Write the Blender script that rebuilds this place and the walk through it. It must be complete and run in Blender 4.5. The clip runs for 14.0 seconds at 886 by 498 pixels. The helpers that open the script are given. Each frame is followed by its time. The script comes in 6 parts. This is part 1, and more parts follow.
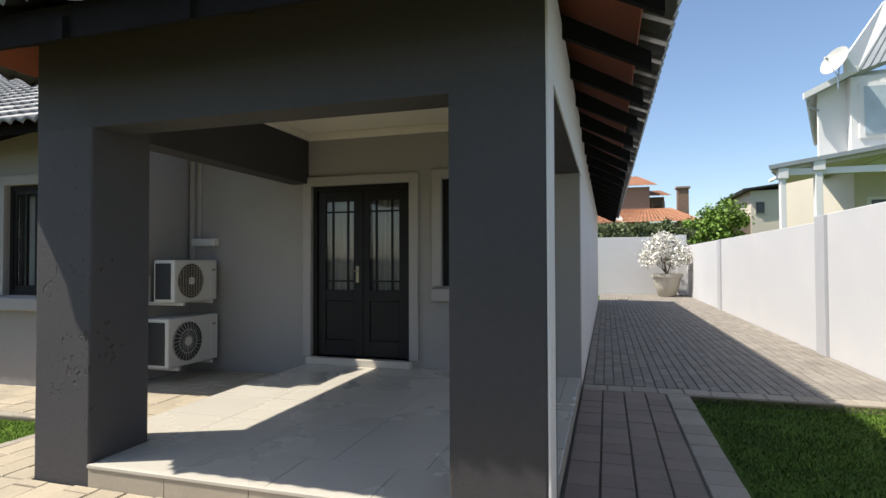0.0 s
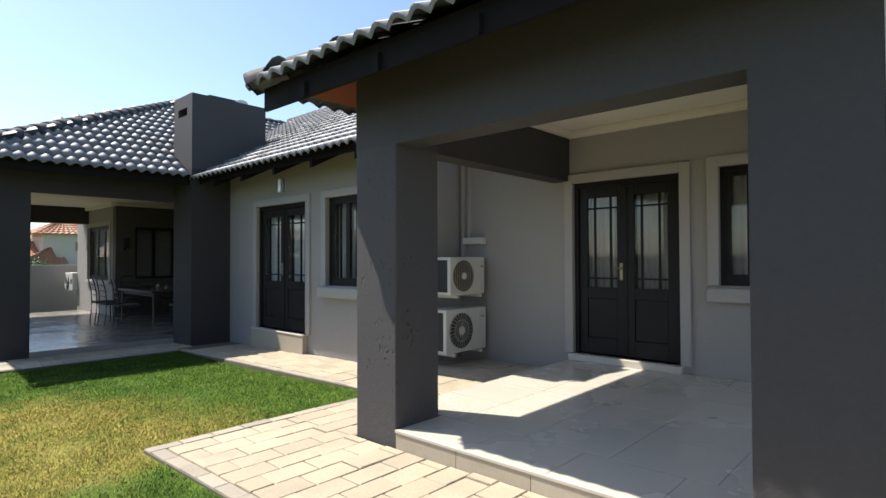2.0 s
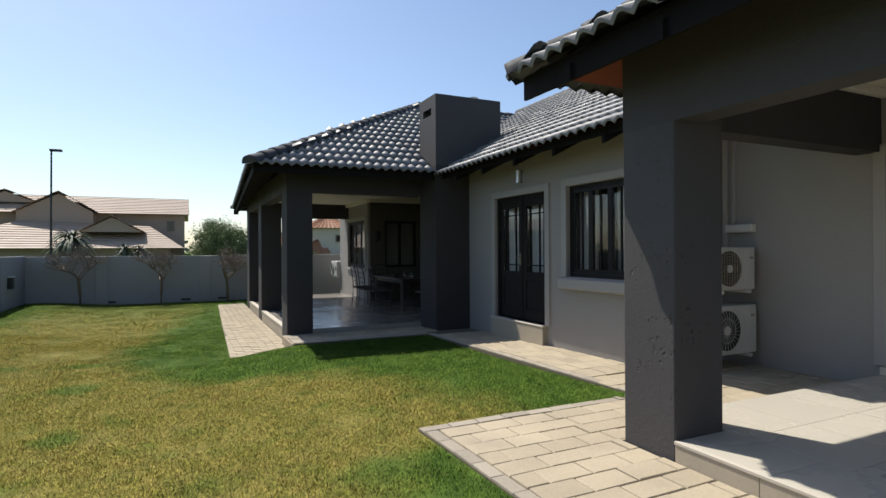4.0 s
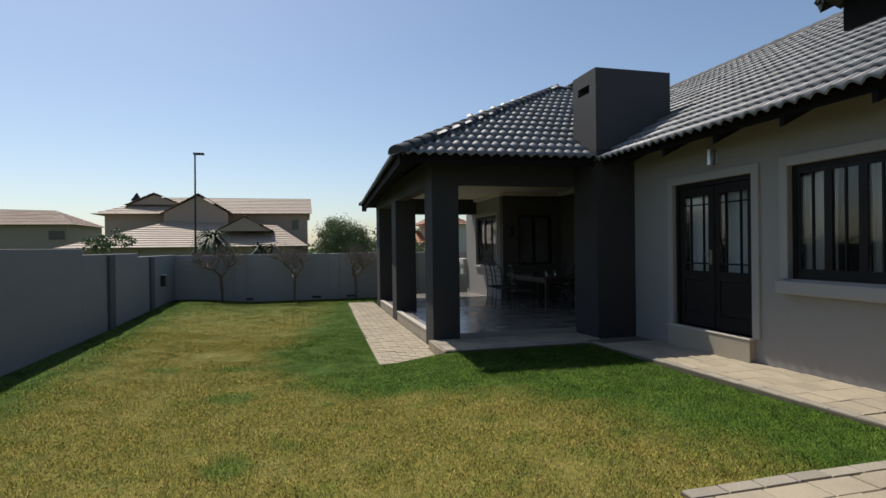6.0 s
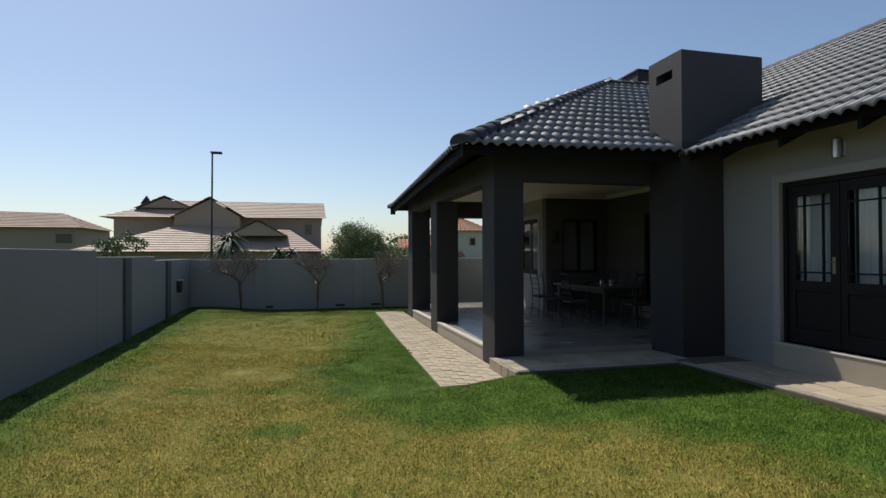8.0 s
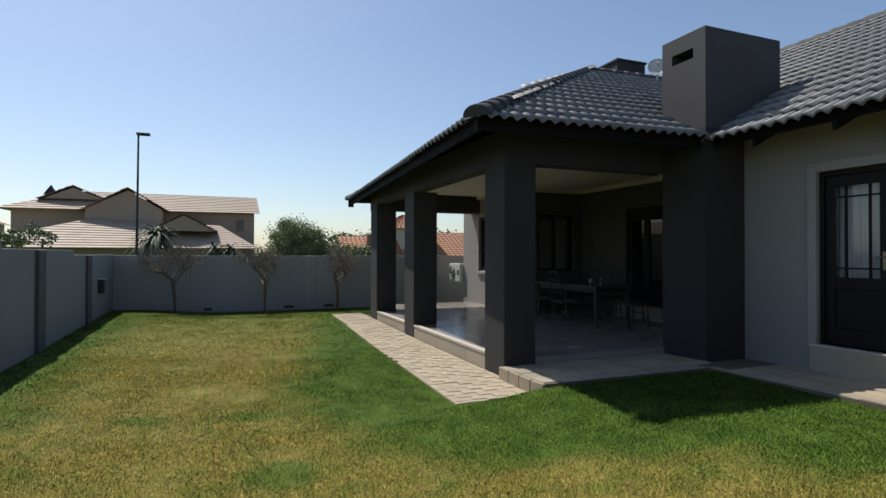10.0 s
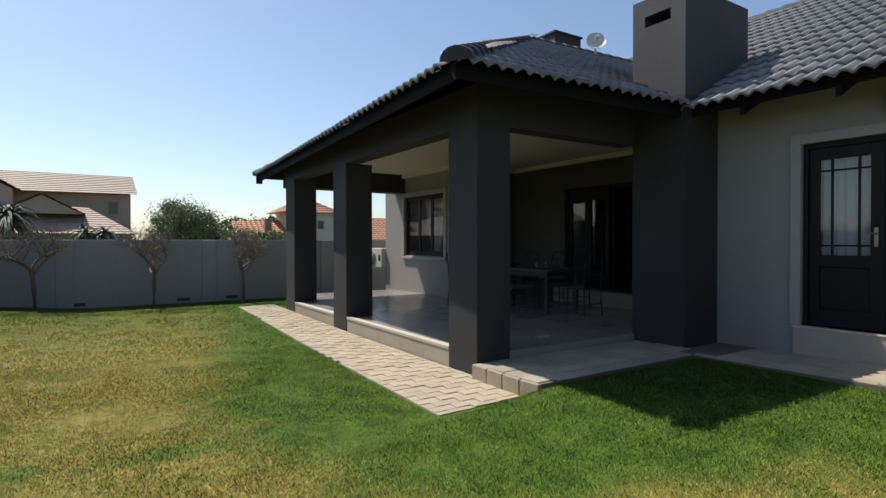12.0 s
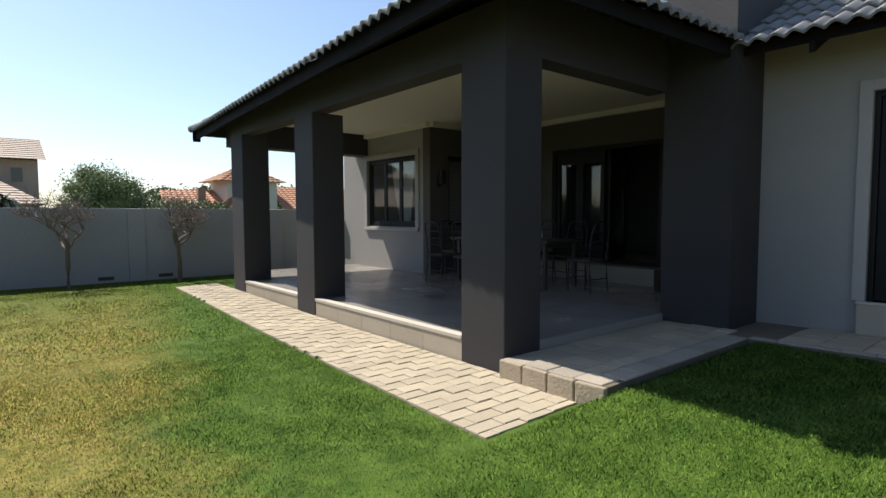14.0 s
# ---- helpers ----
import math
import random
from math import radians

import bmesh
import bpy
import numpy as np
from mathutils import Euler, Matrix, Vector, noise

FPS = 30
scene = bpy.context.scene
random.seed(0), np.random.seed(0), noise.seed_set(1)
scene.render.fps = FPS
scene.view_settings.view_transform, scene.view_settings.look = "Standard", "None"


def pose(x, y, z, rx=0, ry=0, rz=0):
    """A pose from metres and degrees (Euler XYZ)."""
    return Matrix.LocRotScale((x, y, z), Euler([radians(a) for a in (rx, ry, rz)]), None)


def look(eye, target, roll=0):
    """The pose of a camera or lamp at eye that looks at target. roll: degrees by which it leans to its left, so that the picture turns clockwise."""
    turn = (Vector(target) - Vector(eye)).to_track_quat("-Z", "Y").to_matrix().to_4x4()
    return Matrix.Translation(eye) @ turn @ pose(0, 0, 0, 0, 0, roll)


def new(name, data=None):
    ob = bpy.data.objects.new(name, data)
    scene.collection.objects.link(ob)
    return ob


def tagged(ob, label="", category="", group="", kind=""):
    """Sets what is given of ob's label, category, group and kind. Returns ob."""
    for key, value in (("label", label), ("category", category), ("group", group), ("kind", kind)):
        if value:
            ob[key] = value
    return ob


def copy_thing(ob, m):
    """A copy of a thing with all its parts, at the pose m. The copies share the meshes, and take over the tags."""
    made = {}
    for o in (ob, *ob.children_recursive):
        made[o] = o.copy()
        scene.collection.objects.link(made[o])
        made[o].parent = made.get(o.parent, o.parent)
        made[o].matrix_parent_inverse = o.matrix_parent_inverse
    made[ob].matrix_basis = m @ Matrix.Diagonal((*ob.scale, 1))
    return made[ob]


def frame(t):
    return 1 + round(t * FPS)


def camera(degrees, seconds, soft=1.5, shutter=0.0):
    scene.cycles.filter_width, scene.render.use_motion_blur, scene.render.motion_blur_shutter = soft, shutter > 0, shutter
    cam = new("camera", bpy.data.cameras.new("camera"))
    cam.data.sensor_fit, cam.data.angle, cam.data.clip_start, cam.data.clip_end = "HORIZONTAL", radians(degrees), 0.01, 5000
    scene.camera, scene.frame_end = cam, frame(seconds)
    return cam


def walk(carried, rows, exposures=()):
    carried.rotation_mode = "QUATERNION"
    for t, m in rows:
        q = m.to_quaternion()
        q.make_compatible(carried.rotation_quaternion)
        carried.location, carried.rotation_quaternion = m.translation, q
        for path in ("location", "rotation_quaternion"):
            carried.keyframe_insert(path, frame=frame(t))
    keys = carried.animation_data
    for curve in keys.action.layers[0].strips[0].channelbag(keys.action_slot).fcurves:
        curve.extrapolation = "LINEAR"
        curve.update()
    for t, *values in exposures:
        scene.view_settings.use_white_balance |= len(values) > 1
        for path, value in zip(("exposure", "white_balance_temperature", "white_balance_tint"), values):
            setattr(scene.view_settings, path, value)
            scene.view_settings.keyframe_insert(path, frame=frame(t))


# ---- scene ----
cam = camera(78.0, 14.0)
PATH = [
    (0, (0.637, 0.677, 1.69), (0.064, 2.593, 1.733), -0.2),
    (0.5, (0.62, 0.642, 1.686), (-0.197, 2.467, 1.722), -0.1),
    (1, (0.58, 0.621, 1.69), (-0.446, 2.337, 1.725), -0.1),
    (1.5, (0.549, 0.608, 1.682), (-0.657, 2.203, 1.719), -0.2),
    (2, (0.51, 0.576, 1.68), (-0.834, 2.057, 1.718), -0.2),
    (2.5, (0.48, 0.526, 1.69), (-0.985, 1.888, 1.72), -0.2),
    (3, (0.405, 0.482, 1.69), (-1.175, 1.709, 1.713), -0.2),
    (3.5, (0.293, 0.434, 1.699), (-1.413, 1.479, 1.709), -0.3),
    (4, (0.14, 0.418, 1.697), (-1.667, 1.276, 1.7), -0.3),
    (6.5, (-1.451, -0.139, 1.725), (-3.393, 0.341, 1.723), -0.5),
    (7, (-1.729, -0.247, 1.715), (-3.674, 0.216, 1.72), -0.2),
    (7.5, (-2.082, -0.459, 1.707), (-4.024, 0.017, 1.719), -0.4),
    (8, (-2.407, -0.594, 1.677), (-4.345, -0.1, 1.697), -0.2),
    (10.5, (-4.16, -1.325, 1.575), (-5.973, -0.48, 1.584), 0.0),
    (11, (-4.53, -1.385, 1.56), (-6.293, -0.439, 1.555), -0.1),
    (11.5, (-4.89, -1.413, 1.531), (-6.607, -0.389, 1.519), -0.1),
    (12, (-5.207, -1.422, 1.485), (-6.884, -0.332, 1.46), -0.1),
    (12.5, (-5.579, -1.38, 1.467), (-7.219, -0.237, 1.425), -0.15),
    (13, (-5.946, -1.365, 1.443), (-7.551, -0.174, 1.372), -0.2),
    (13.5, (-6.303, -1.29, 1.405), (-7.868, -0.048, 1.305), -0.25),
    (14, (-6.72, -1.236, 1.393), (-8.261, 0.032, 1.27), -0.15),
]
EXPOSURES = [(0, 0.54), (0.5, 0.75), (1.5, 0.92), (2.5, 0.74), (3.5, 0.46), (4.2, 0.2), (6.3, -0.2), (8.2, -0.17), (10.5, 0.0), (12, 0.2), (14, 0.52)]
walk(cam, [(t, look(eye, target, roll)) for t, eye, target, roll in PATH], EXPOSURES)

# ---------- light ----------
SUN_TO = Vector((-0.62, -0.26, 1.0)).normalized()
world = bpy.data.worlds.new("sky")
scene.world = world
world.use_nodes = True
wn = world.node_tree.nodes
wl = world.node_tree.links
sky = wn.new("ShaderNodeTexSky")
sky.sky_type = "NISHITA"
sky.sun_disc = False
sky.altitude = 200
sky.sun_elevation = math.asin(SUN_TO.z)
sky.sun_rotation = math.atan2(SUN_TO.x, SUN_TO.y)
sky.air_density, sky.dust_density, sky.ozone_density = 1.0, 1.1, 2.1
wn["Background"].inputs["Strength"].default_value = 0.13
wl.new(sky.outputs[0], wn["Background"].inputs["Color"])
sun = new("sun", bpy.data.lights.new("sun", "SUN"))
sun.data.energy, sun.data.angle, sun.data.color = 5.0, radians(0.55), (1.0, 0.94, 0.85)
sun.matrix_world = look((0, 0, 30), Vector((0, 0, 30)) - SUN_TO)

# ---------- materials ----------
def mat(name, base, rough=0.6, metal=0.0, var=0.12, scale=3.0, fine=60.0, bump=0.0, bump_scale=80.0, dirt=None, dirt_amount=0.0,
        dirt_scale=1.2, per_object=0.0, spec=0.5, coat=0.0):
    """A Principled surface: base colour varied at two scales, stains in a second colour, fine relief."""
    m = bpy.data.materials.new(name)
    m.use_nodes = True
    nt = m.node_tree
    n, l = nt.nodes, nt.links
    p = n["Principled BSDF"]
    p.inputs["Metallic"].default_value = metal
    p.inputs["Specular IOR Level"].default_value = spec
    p.inputs["Coat Weight"].default_value = coat
    geo = n.new("ShaderNodeNewGeometry")
    big, small = n.new("ShaderNodeTexNoise"), n.new("ShaderNodeTexNoise")
    for tex, s, d in ((big, scale, 4.0), (small, fine, 3.0)):
        tex.inputs["Scale"].default_value, tex.inputs["Detail"].default_value = s, d
        l.new(geo.outputs["Position"], tex.inputs["Vector"])
    add = n.new("ShaderNodeMath")
    add.operation = "ADD"
    l.new(big.outputs["Fac"], add.inputs[0])
    l.new(small.outputs["Fac"], add.inputs[1])
    amount = n.new("ShaderNodeMapRange")
    amount.inputs["From Min"].default_value, amount.inputs["From Max"].default_value = 0.6, 1.4
    amount.inputs["To Min"].default_value, amount.inputs["To Max"].default_value = 1 - var, 1 + var
    l.new(add.outputs[0], amount.inputs["Value"])
    value = amount.outputs[0]
    if per_object:
        info = n.new("ShaderNodeObjectInfo")
        spread = n.new("ShaderNodeMapRange")
        spread.inputs["To Min"].default_value, spread.inputs["To Max"].default_value = 1 - per_object, 1 + per_object
        isl = n.new("ShaderNodeMath")
        isl.operation = "ADD"
        l.new(info.outputs["Random"], isl.inputs[0])
        l.new(geo.outputs["Random Per Island"], isl.inputs[1])
        fr = n.new("ShaderNodeMath")
        fr.operation = "FRACT"
        l.new(isl.outputs[0], fr.inputs[0])
        l.new(fr.outputs[0], spread.inputs["Value"])
        times = n.new("ShaderNodeMath")
        times.operation = "MULTIPLY"
        l.new(value, times.inputs[0])
        l.new(spread.outputs[0], times.inputs[1])
        value = times.outputs[0]
    tint = n.new("ShaderNodeVectorMath")
    tint.operation = "SCALE"
    tint.inputs[0].default_value = base[:3]
    l.new(value, tint.inputs["Scale"])
    colour = tint.outputs[0]
    if dirt:
        st = n.new("ShaderNodeTexNoise")
        st.inputs["Scale"].default_value, st.inputs["Detail"].default_value, st.inputs["Roughness"].default_value = dirt_scale, 8.0, 0.65
        l.new(geo.outputs["Position"], st.inputs["Vector"])
        cut = n.new("ShaderNodeMapRange")
        cut.inputs["From Min"].default_value, cut.inputs["From Max"].default_value = 0.5, 0.7
        cut.inputs["To Max"].default_value = dirt_amount
        l.new(st.outputs["Fac"], cut.inputs["Value"])
        mix = n.new("ShaderNodeMix")
        mix.data_type = "RGBA"
        l.new(cut.outputs[0], mix.inputs["Factor"])
        l.new(colour, mix.inputs["A"])
        mix.inputs["B"].default_value = (*dirt, 1)
        colour = mix.outputs["Result"]
    l.new(colour, p.inputs["Base Color"])
    rr = n.new("ShaderNodeMapRange")
    rr.inputs["From Min"].default_value, rr.inputs["From Max"].default_value = 0.3, 0.7
    rr.inputs["To Min"].default_value, rr.inputs["To Max"].default_value = max(rough - 0.08, 0.02), min(rough + 0.08, 1)
    l.new(big.outputs["Fac"], rr.inputs["Value"])
    l.new(rr.outputs[0], p.inputs["Roughness"])
    if bump:
        bt = n.new("ShaderNodeTexNoise")
        bt.inputs["Scale"].default_value, bt.inputs["Detail"].default_value = bump_scale, 4.0
        l.new(geo.outputs["Position"], bt.inputs["Vector"])
        b = n.new("ShaderNodeBump")
        b.inputs["Strength"].default_value, b.inputs["Distance"].default_value = bump, 0.01
        l.new(bt.outputs["Fac"], b.inputs["Height"])
        l.new(b.outputs[0], p.inputs["Normal"])
    return m


def glass(name, tint=(0.9, 0.93, 0.93)):
    m = bpy.data.materials.new(name)
    m.use_nodes = True
    p = m.node_tree.nodes["Principled BSDF"]
    p.inputs["Base Color"].default_value = (*tint, 1)
    p.inputs["Transmission Weight"].default_value = 1.0
    p.inputs["Roughness"].default_value = 0.01
    p.inputs["IOR"].default_value = 1.4
    return m


def pitted(name, base, rough=0.75):
    """Painted trowelled plaster with open pits and dents."""
    m = mat(name, base, rough, var=0.1, scale=1.3, fine=35, bump=0.25, bump_scale=45)
    nt = m.node_tree
    n, l = nt.nodes, nt.links
    p = n["Principled BSDF"]
    geo = n.new("ShaderNodeNewGeometry")
    warp = n.new("ShaderNodeMapping")
    warp.inputs["Scale"].default_value = (24, 24, 15)
    l.new(geo.outputs["Position"], warp.inputs["Vector"])
    vor = n.new("ShaderNodeTexVoronoi")
    vor.inputs["Scale"].default_value = 1.0
    ragged = n.new("ShaderNodeTexNoise")
    ragged.inputs["Scale"].default_value, ragged.inputs["Detail"].default_value = 22, 3.0
    l.new(geo.outputs["Position"], ragged.inputs["Vector"])
    shift = n.new("ShaderNodeVectorMath")
    shift.operation = "MULTIPLY_ADD"
    shift.inputs[1].default_value = (1.6, 1.6, 1.6)
    l.new(ragged.outputs["Color"], shift.inputs[0])
    l.new(warp.outputs[0], shift.inputs[2])
    l.new(shift.outputs[0], vor.inputs["Vector"])
    area = n.new("ShaderNodeTexNoise")
    area.inputs["Scale"].default_value = 2.6
    l.new(geo.outputs["Position"], area.inputs["Vector"])
    size = n.new("ShaderNodeMapRange")
    size.inputs["From Min"].default_value, size.inputs["From Max"].default_value = 0.47, 0.72
    size.inputs["To Min"].default_value, size.inputs["To Max"].default_value = 0.0, 0.33
    l.new(area.outputs["Fac"], size.inputs["Value"])
    low = n.new("ShaderNodeSeparateXYZ")
    l.new(geo.outputs["Position"], low.inputs[0])
    fewer = n.new("ShaderNodeMapRange")
    fewer.inputs["From Min"].default_value, fewer.inputs["From Max"].default_value = 1.5, 2.0
    fewer.inputs["To Min"].default_value, fewer.inputs["To Max"].default_value = 1.15, 0.35
    l.new(low.outputs["Z"], fewer.inputs["Value"])
    pit = n.new("ShaderNodeMath")
    pit.operation = "MULTIPLY"
    l.new(size.outputs[0], pit.inputs[0])
    l.new(fewer.outputs[0], pit.inputs[1])
    less = n.new("ShaderNodeMath")
    less.operation = "SUBTRACT"
    l.new(vor.outputs["Distance"], less.inputs[0])
    l.new(pit.outputs[0], less.inputs[1])
    edge = n.new("ShaderNodeMapRange")
    edge.inputs["From Min"].default_value, edge.inputs["From Max"].default_value = -0.05, 0.06
    l.new(less.outputs[0], edge.inputs["Value"])
    b = n.new("ShaderNodeBump")
    b.inputs["Strength"].default_value, b.inputs["Distance"].default_value = 1.0, 0.022
    l.new(edge.outputs[0], b.inputs["Height"])
    old = p.inputs["Normal"].links[0].from_node
    l.new(old.outputs[0], b.inputs["Normal"])
    l.new(b.outputs[0], p.inputs["Normal"])
    return m


M_CHAR = pitted("charcoal_plaster", (0.052, 0.049, 0.05))
M_CHARFLAT = mat("charcoal_smooth_plaster", (0.044, 0.0415, 0.0425), 0.78, var=0.1, scale=1.3, fine=35, bump=0.25, bump_scale=45)
M_CHAR2 = mat("charcoal_paint", (0.031, 0.0285, 0.0285), 0.8, var=0.08, scale=0.9, fine=30, bump=0.2, bump_scale=60)
M_WALL = mat("grey_wall_paint", (0.285, 0.265, 0.244), 0.8, var=0.06, scale=0.8, fine=40, bump=0.25, bump_scale=70, dirt=(0.31, 0.285, 0.262), dirt_amount=0.25)
M_TRIM = mat("trim_paint", (0.335, 0.312, 0.288), 0.7, var=0.05, fine=50, bump=0.15, bump_scale=90)
M_WHITEWALL = mat("white_wall_paint", (0.54, 0.535, 0.535), 0.8, var=0.04, scale=0.6, fine=25, bump=0.3, bump_scale=50, dirt=(0.6, 0.58, 0.55), dirt_amount=0.3)
M_GREYPIER = mat("pier_paint", (0.42, 0.42, 0.43), 0.8, var=0.06, bump=0.2)
M_GARDENWALL = mat("garden_wall_paint", (0.235, 0.233, 0.24), 0.85, var=0.08, scale=0.7, fine=20, bump=0.3, bump_scale=40, dirt=(0.2, 0.2, 0.2), dirt_amount=0.35, dirt_scale=0.8)
M_GARDENPIER = mat("garden_pier_paint", (0.085, 0.087, 0.093), 0.85, var=0.08, bump=0.2)
M_FARWALL = mat("far_wall_paint", (0.305, 0.29, 0.28), 0.85, var=0.08, scale=0.7, fine=20, bump=0.3, bump_scale=40, dirt=(0.22, 0.22, 0.22), dirt_amount=0.35, dirt_scale=0.8)
M_CEIL = mat("ceiling_paint", (0.66, 0.61, 0.51), 0.8, var=0.03)
M_WOOD = mat("dark_door_wood", (0.009, 0.0075, 0.007), 0.5, spec=0.25, var=0.2, scale=6, fine=90, bump=0.1, bump_scale=120)
M_FASCIA = mat("dark_fascia_timber", (0.009, 0.008, 0.008), 0.8, spec=0.12, var=0.2, scale=5, fine=70, bump=0.2)
M_RED = mat("bare_terracotta", (0.19, 0.048, 0.022), 0.85, var=0.2, scale=5, fine=50, bump=0.2)
M_TILE = mat("dark_roof_tile", (0.155, 0.156, 0.158), 0.55, spec=0.8, var=0.16, scale=4, fine=60, bump=0.1, bump_scale=120, per_object=0.16, dirt=(0.10, 0.095, 0.09), dirt_amount=0.3, dirt_scale=3)
M_RIDGE = mat("dark_ridge_tile", (0.045, 0.047, 0.052), 0.7, spec=0.3, var=0.2, scale=4, fine=60, bump=0.15, bump_scale=100, per_object=0.12)
M_PAVER = mat("cement_paver", (0.385, 0.325, 0.23), 0.85, var=0.14, scale=2.2, fine=55, bump=0.35, bump_scale=90, per_object=0.1, dirt=(0.26, 0.22, 0.17), dirt_amount=0.4, dirt_scale=2.0)
M_PAVERGREY = mat("grey_edge_paver", (0.32, 0.28, 0.22), 0.88, var=0.16, scale=3, fine=55, bump=0.4, bump_scale=80, per_object=0.12)
M_PAVERRED = mat("brown_paver", (0.235, 0.185, 0.15), 0.85, var=0.14, scale=2.5, fine=55, bump=0.35, bump_scale=90, per_object=0.1)
M_BRICKPAVER = mat("brown_brick_paver", (0.235, 0.21, 0.175), 0.88, var=0.16, scale=2.5, fine=55, bump=0.35, bump_scale=90, per_object=0.14, dirt=(0.2, 0.17, 0.14), dirt_amount=0.4, dirt_scale=1.6)
M_NET = mat("net_curtain_cloth", (0.62, 0.6, 0.57), 0.9, var=0.06, fine=150)
M_SAND = mat("joint_sand", (0.14, 0.115, 0.078), 0.95, var=0.2, scale=4, fine=70)
M_FLOORTILE = mat("porcelain_floor_tile", (0.52, 0.485, 0.41), 0.26, var=0.02, scale=1.2, fine=18, per_object=0.02)
# glossy dining porch tile; the porch's deep shade is put into its darker colour
M_DINETILE = mat("glossy_floor_tile_shaded", (0.27, 0.25, 0.225), 0.2, var=0.06, scale=1.2, fine=18, per_object=0.03)
M_GROUT = mat("grout", (0.25, 0.23, 0.2), 0.9, var=0.1)
M_KERBTILE = mat("kerb_tile", (0.37, 0.32, 0.245), 0.55, var=0.08, scale=3, fine=50, per_object=0.04)
M_COPING = mat("pale_coping", (0.5, 0.455, 0.38), 0.65, var=0.05)
M_STONE = mat("raw_edge_stone", (0.33, 0.27, 0.19), 0.9, var=0.25, scale=6, fine=50, bump=0.6, bump_scale=40)
M_GLASS = glass("window_glass")
M_CURTAIN = mat("curtain_cloth", (0.5, 0.46, 0.41), 0.9, var=0.06, fine=120)
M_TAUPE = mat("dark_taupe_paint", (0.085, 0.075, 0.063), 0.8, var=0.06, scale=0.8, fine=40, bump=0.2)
# the dimness inside the rooms is put into this wall colour
M_DARKROOM = mat("dim_room_paint", (0.1, 0.09, 0.08), 0.9, var=0.05)
M_METALDARK = mat("black_iron", (0.012, 0.012, 0.012), 0.5, metal=0.0, var=0.1)
M_CHROME = mat("brushed_steel", (0.6, 0.6, 0.6), 0.3, metal=1.0, var=0.05)
M_BRASS = mat("dull_brass", (0.32, 0.27, 0.19), 0.4, metal=0.9, var=0.1)
M_WHITEMETAL = mat("white_enamel", (0.55, 0.54, 0.5), 0.4, var=0.05, dirt=(0.45, 0.42, 0.36), dirt_amount=0.25, dirt_scale=4)
M_BLACKPLASTIC = mat("black_plastic", (0.02, 0.02, 0.022), 0.5, var=0.1)
M_TABLEWOOD = mat("table_wood", (0.06, 0.045, 0.035), 0.4, var=0.2, scale=6, fine=60)
M_SEAT = mat("seat_cushion", (0.05, 0.04, 0.035), 0.85, var=0.15)

# ---------- helpers ----------
def box(bm, x0, x1, y0, y1, z0, z1, bevel=0.0):
    g = bmesh.ops.create_cube(bm, size=1.0)
    vs = g["verts"]
    for v in vs:
        v.co = Vector(((x0 + x1) / 2 + v.co.x * (x1 - x0), (y0 + y1) / 2 + v.co.y * (y1 - y0), (z0 + z1) / 2 + v.co.z * (z1 - z0)))
    if bevel:
        es = list({e for v in vs for e in v.link_edges})
        bmesh.ops.bevel(bm, geom=es, offset=bevel, segments=2, affect="EDGES", profile=0.5)
    return bm


def cyl(bm, a, b, r0, r1=None, seg=12, caps=True):
    a, b = Vector(a), Vector(b)
    r1 = r0 if r1 is None else r1
    d = b - a
    m = Matrix.Translation((a + b) / 2) @ d.to_track_quat("Z", "Y").to_matrix().to_4x4()
    bmesh.ops.create_cone(bm, cap_ends=caps, segments=seg, radius1=r0, radius2=r1, depth=d.length, matrix=m)
    return bm


def B(*boxes, bevel=0.0):
    bm = bmesh.new()
    for b in boxes:
        box(bm, *b, bevel=bevel)
    return bm


def mesh_of(bm, material, name):
    me = bpy.data.meshes.new(name)
    bm.to_mesh(me)
    bm.free()
    for m in material if isinstance(material, (list, tuple)) else (material,):
        me.materials.append(m)
    return me


def smooth(ob, angle=40):
    me = ob.data
    me.shade_smooth()
    me.set_sharp_from_angle(angle=radians(angle))
    return ob


def solid(name, bm, material, label="", category="", kind="structure", group=""):
    return tagged(new(name, mesh_of(bm, material, name)), label, category, group, kind)


def thing(name, at, label, category, group="", kind=""):
    ob = new(name)
    ob.location = at
    ob.empty_display_size = 0.1
    return tagged(ob, label, category, group, kind)


def part(name, bm, material, parent, label=""):
    ob = new(name, mesh_of(bm, material, name))
    ob.parent = parent
    ob.matrix_parent_inverse = Matrix.Translation(-parent.location)
    return tagged(ob, label)


def raw(name, verts, faces, material, label="", category="", kind="structure"):
    me = bpy.data.meshes.new(name)
    me.from_pydata([tuple(v) for v in verts], [], [tuple(f) for f in faces])
    me.materials.append(material)
    me.update()
    return tagged(new(name, me), label, category, "", kind)


def S(t):
    t = min(max(t, 0.0), 1.0)
    return t * t * (3 - 2 * t)


def ground_z(x, y):
    """The lie of the land: high by the first porch, falling towards the second."""
    s = S((x + 7.6) / 6.0)
    z = 0.33 * s + 0.14 * S((-y - 1.2) / 2.2) * (1 - s) + 0.06 * S((-x - 12) / 6)
    if x > -9.2 and y < 8:
        z += 0.19 * S((y - 0.5) / 1.7) * (1 - s) * S((x + 9.2) / 0.45)
    return z


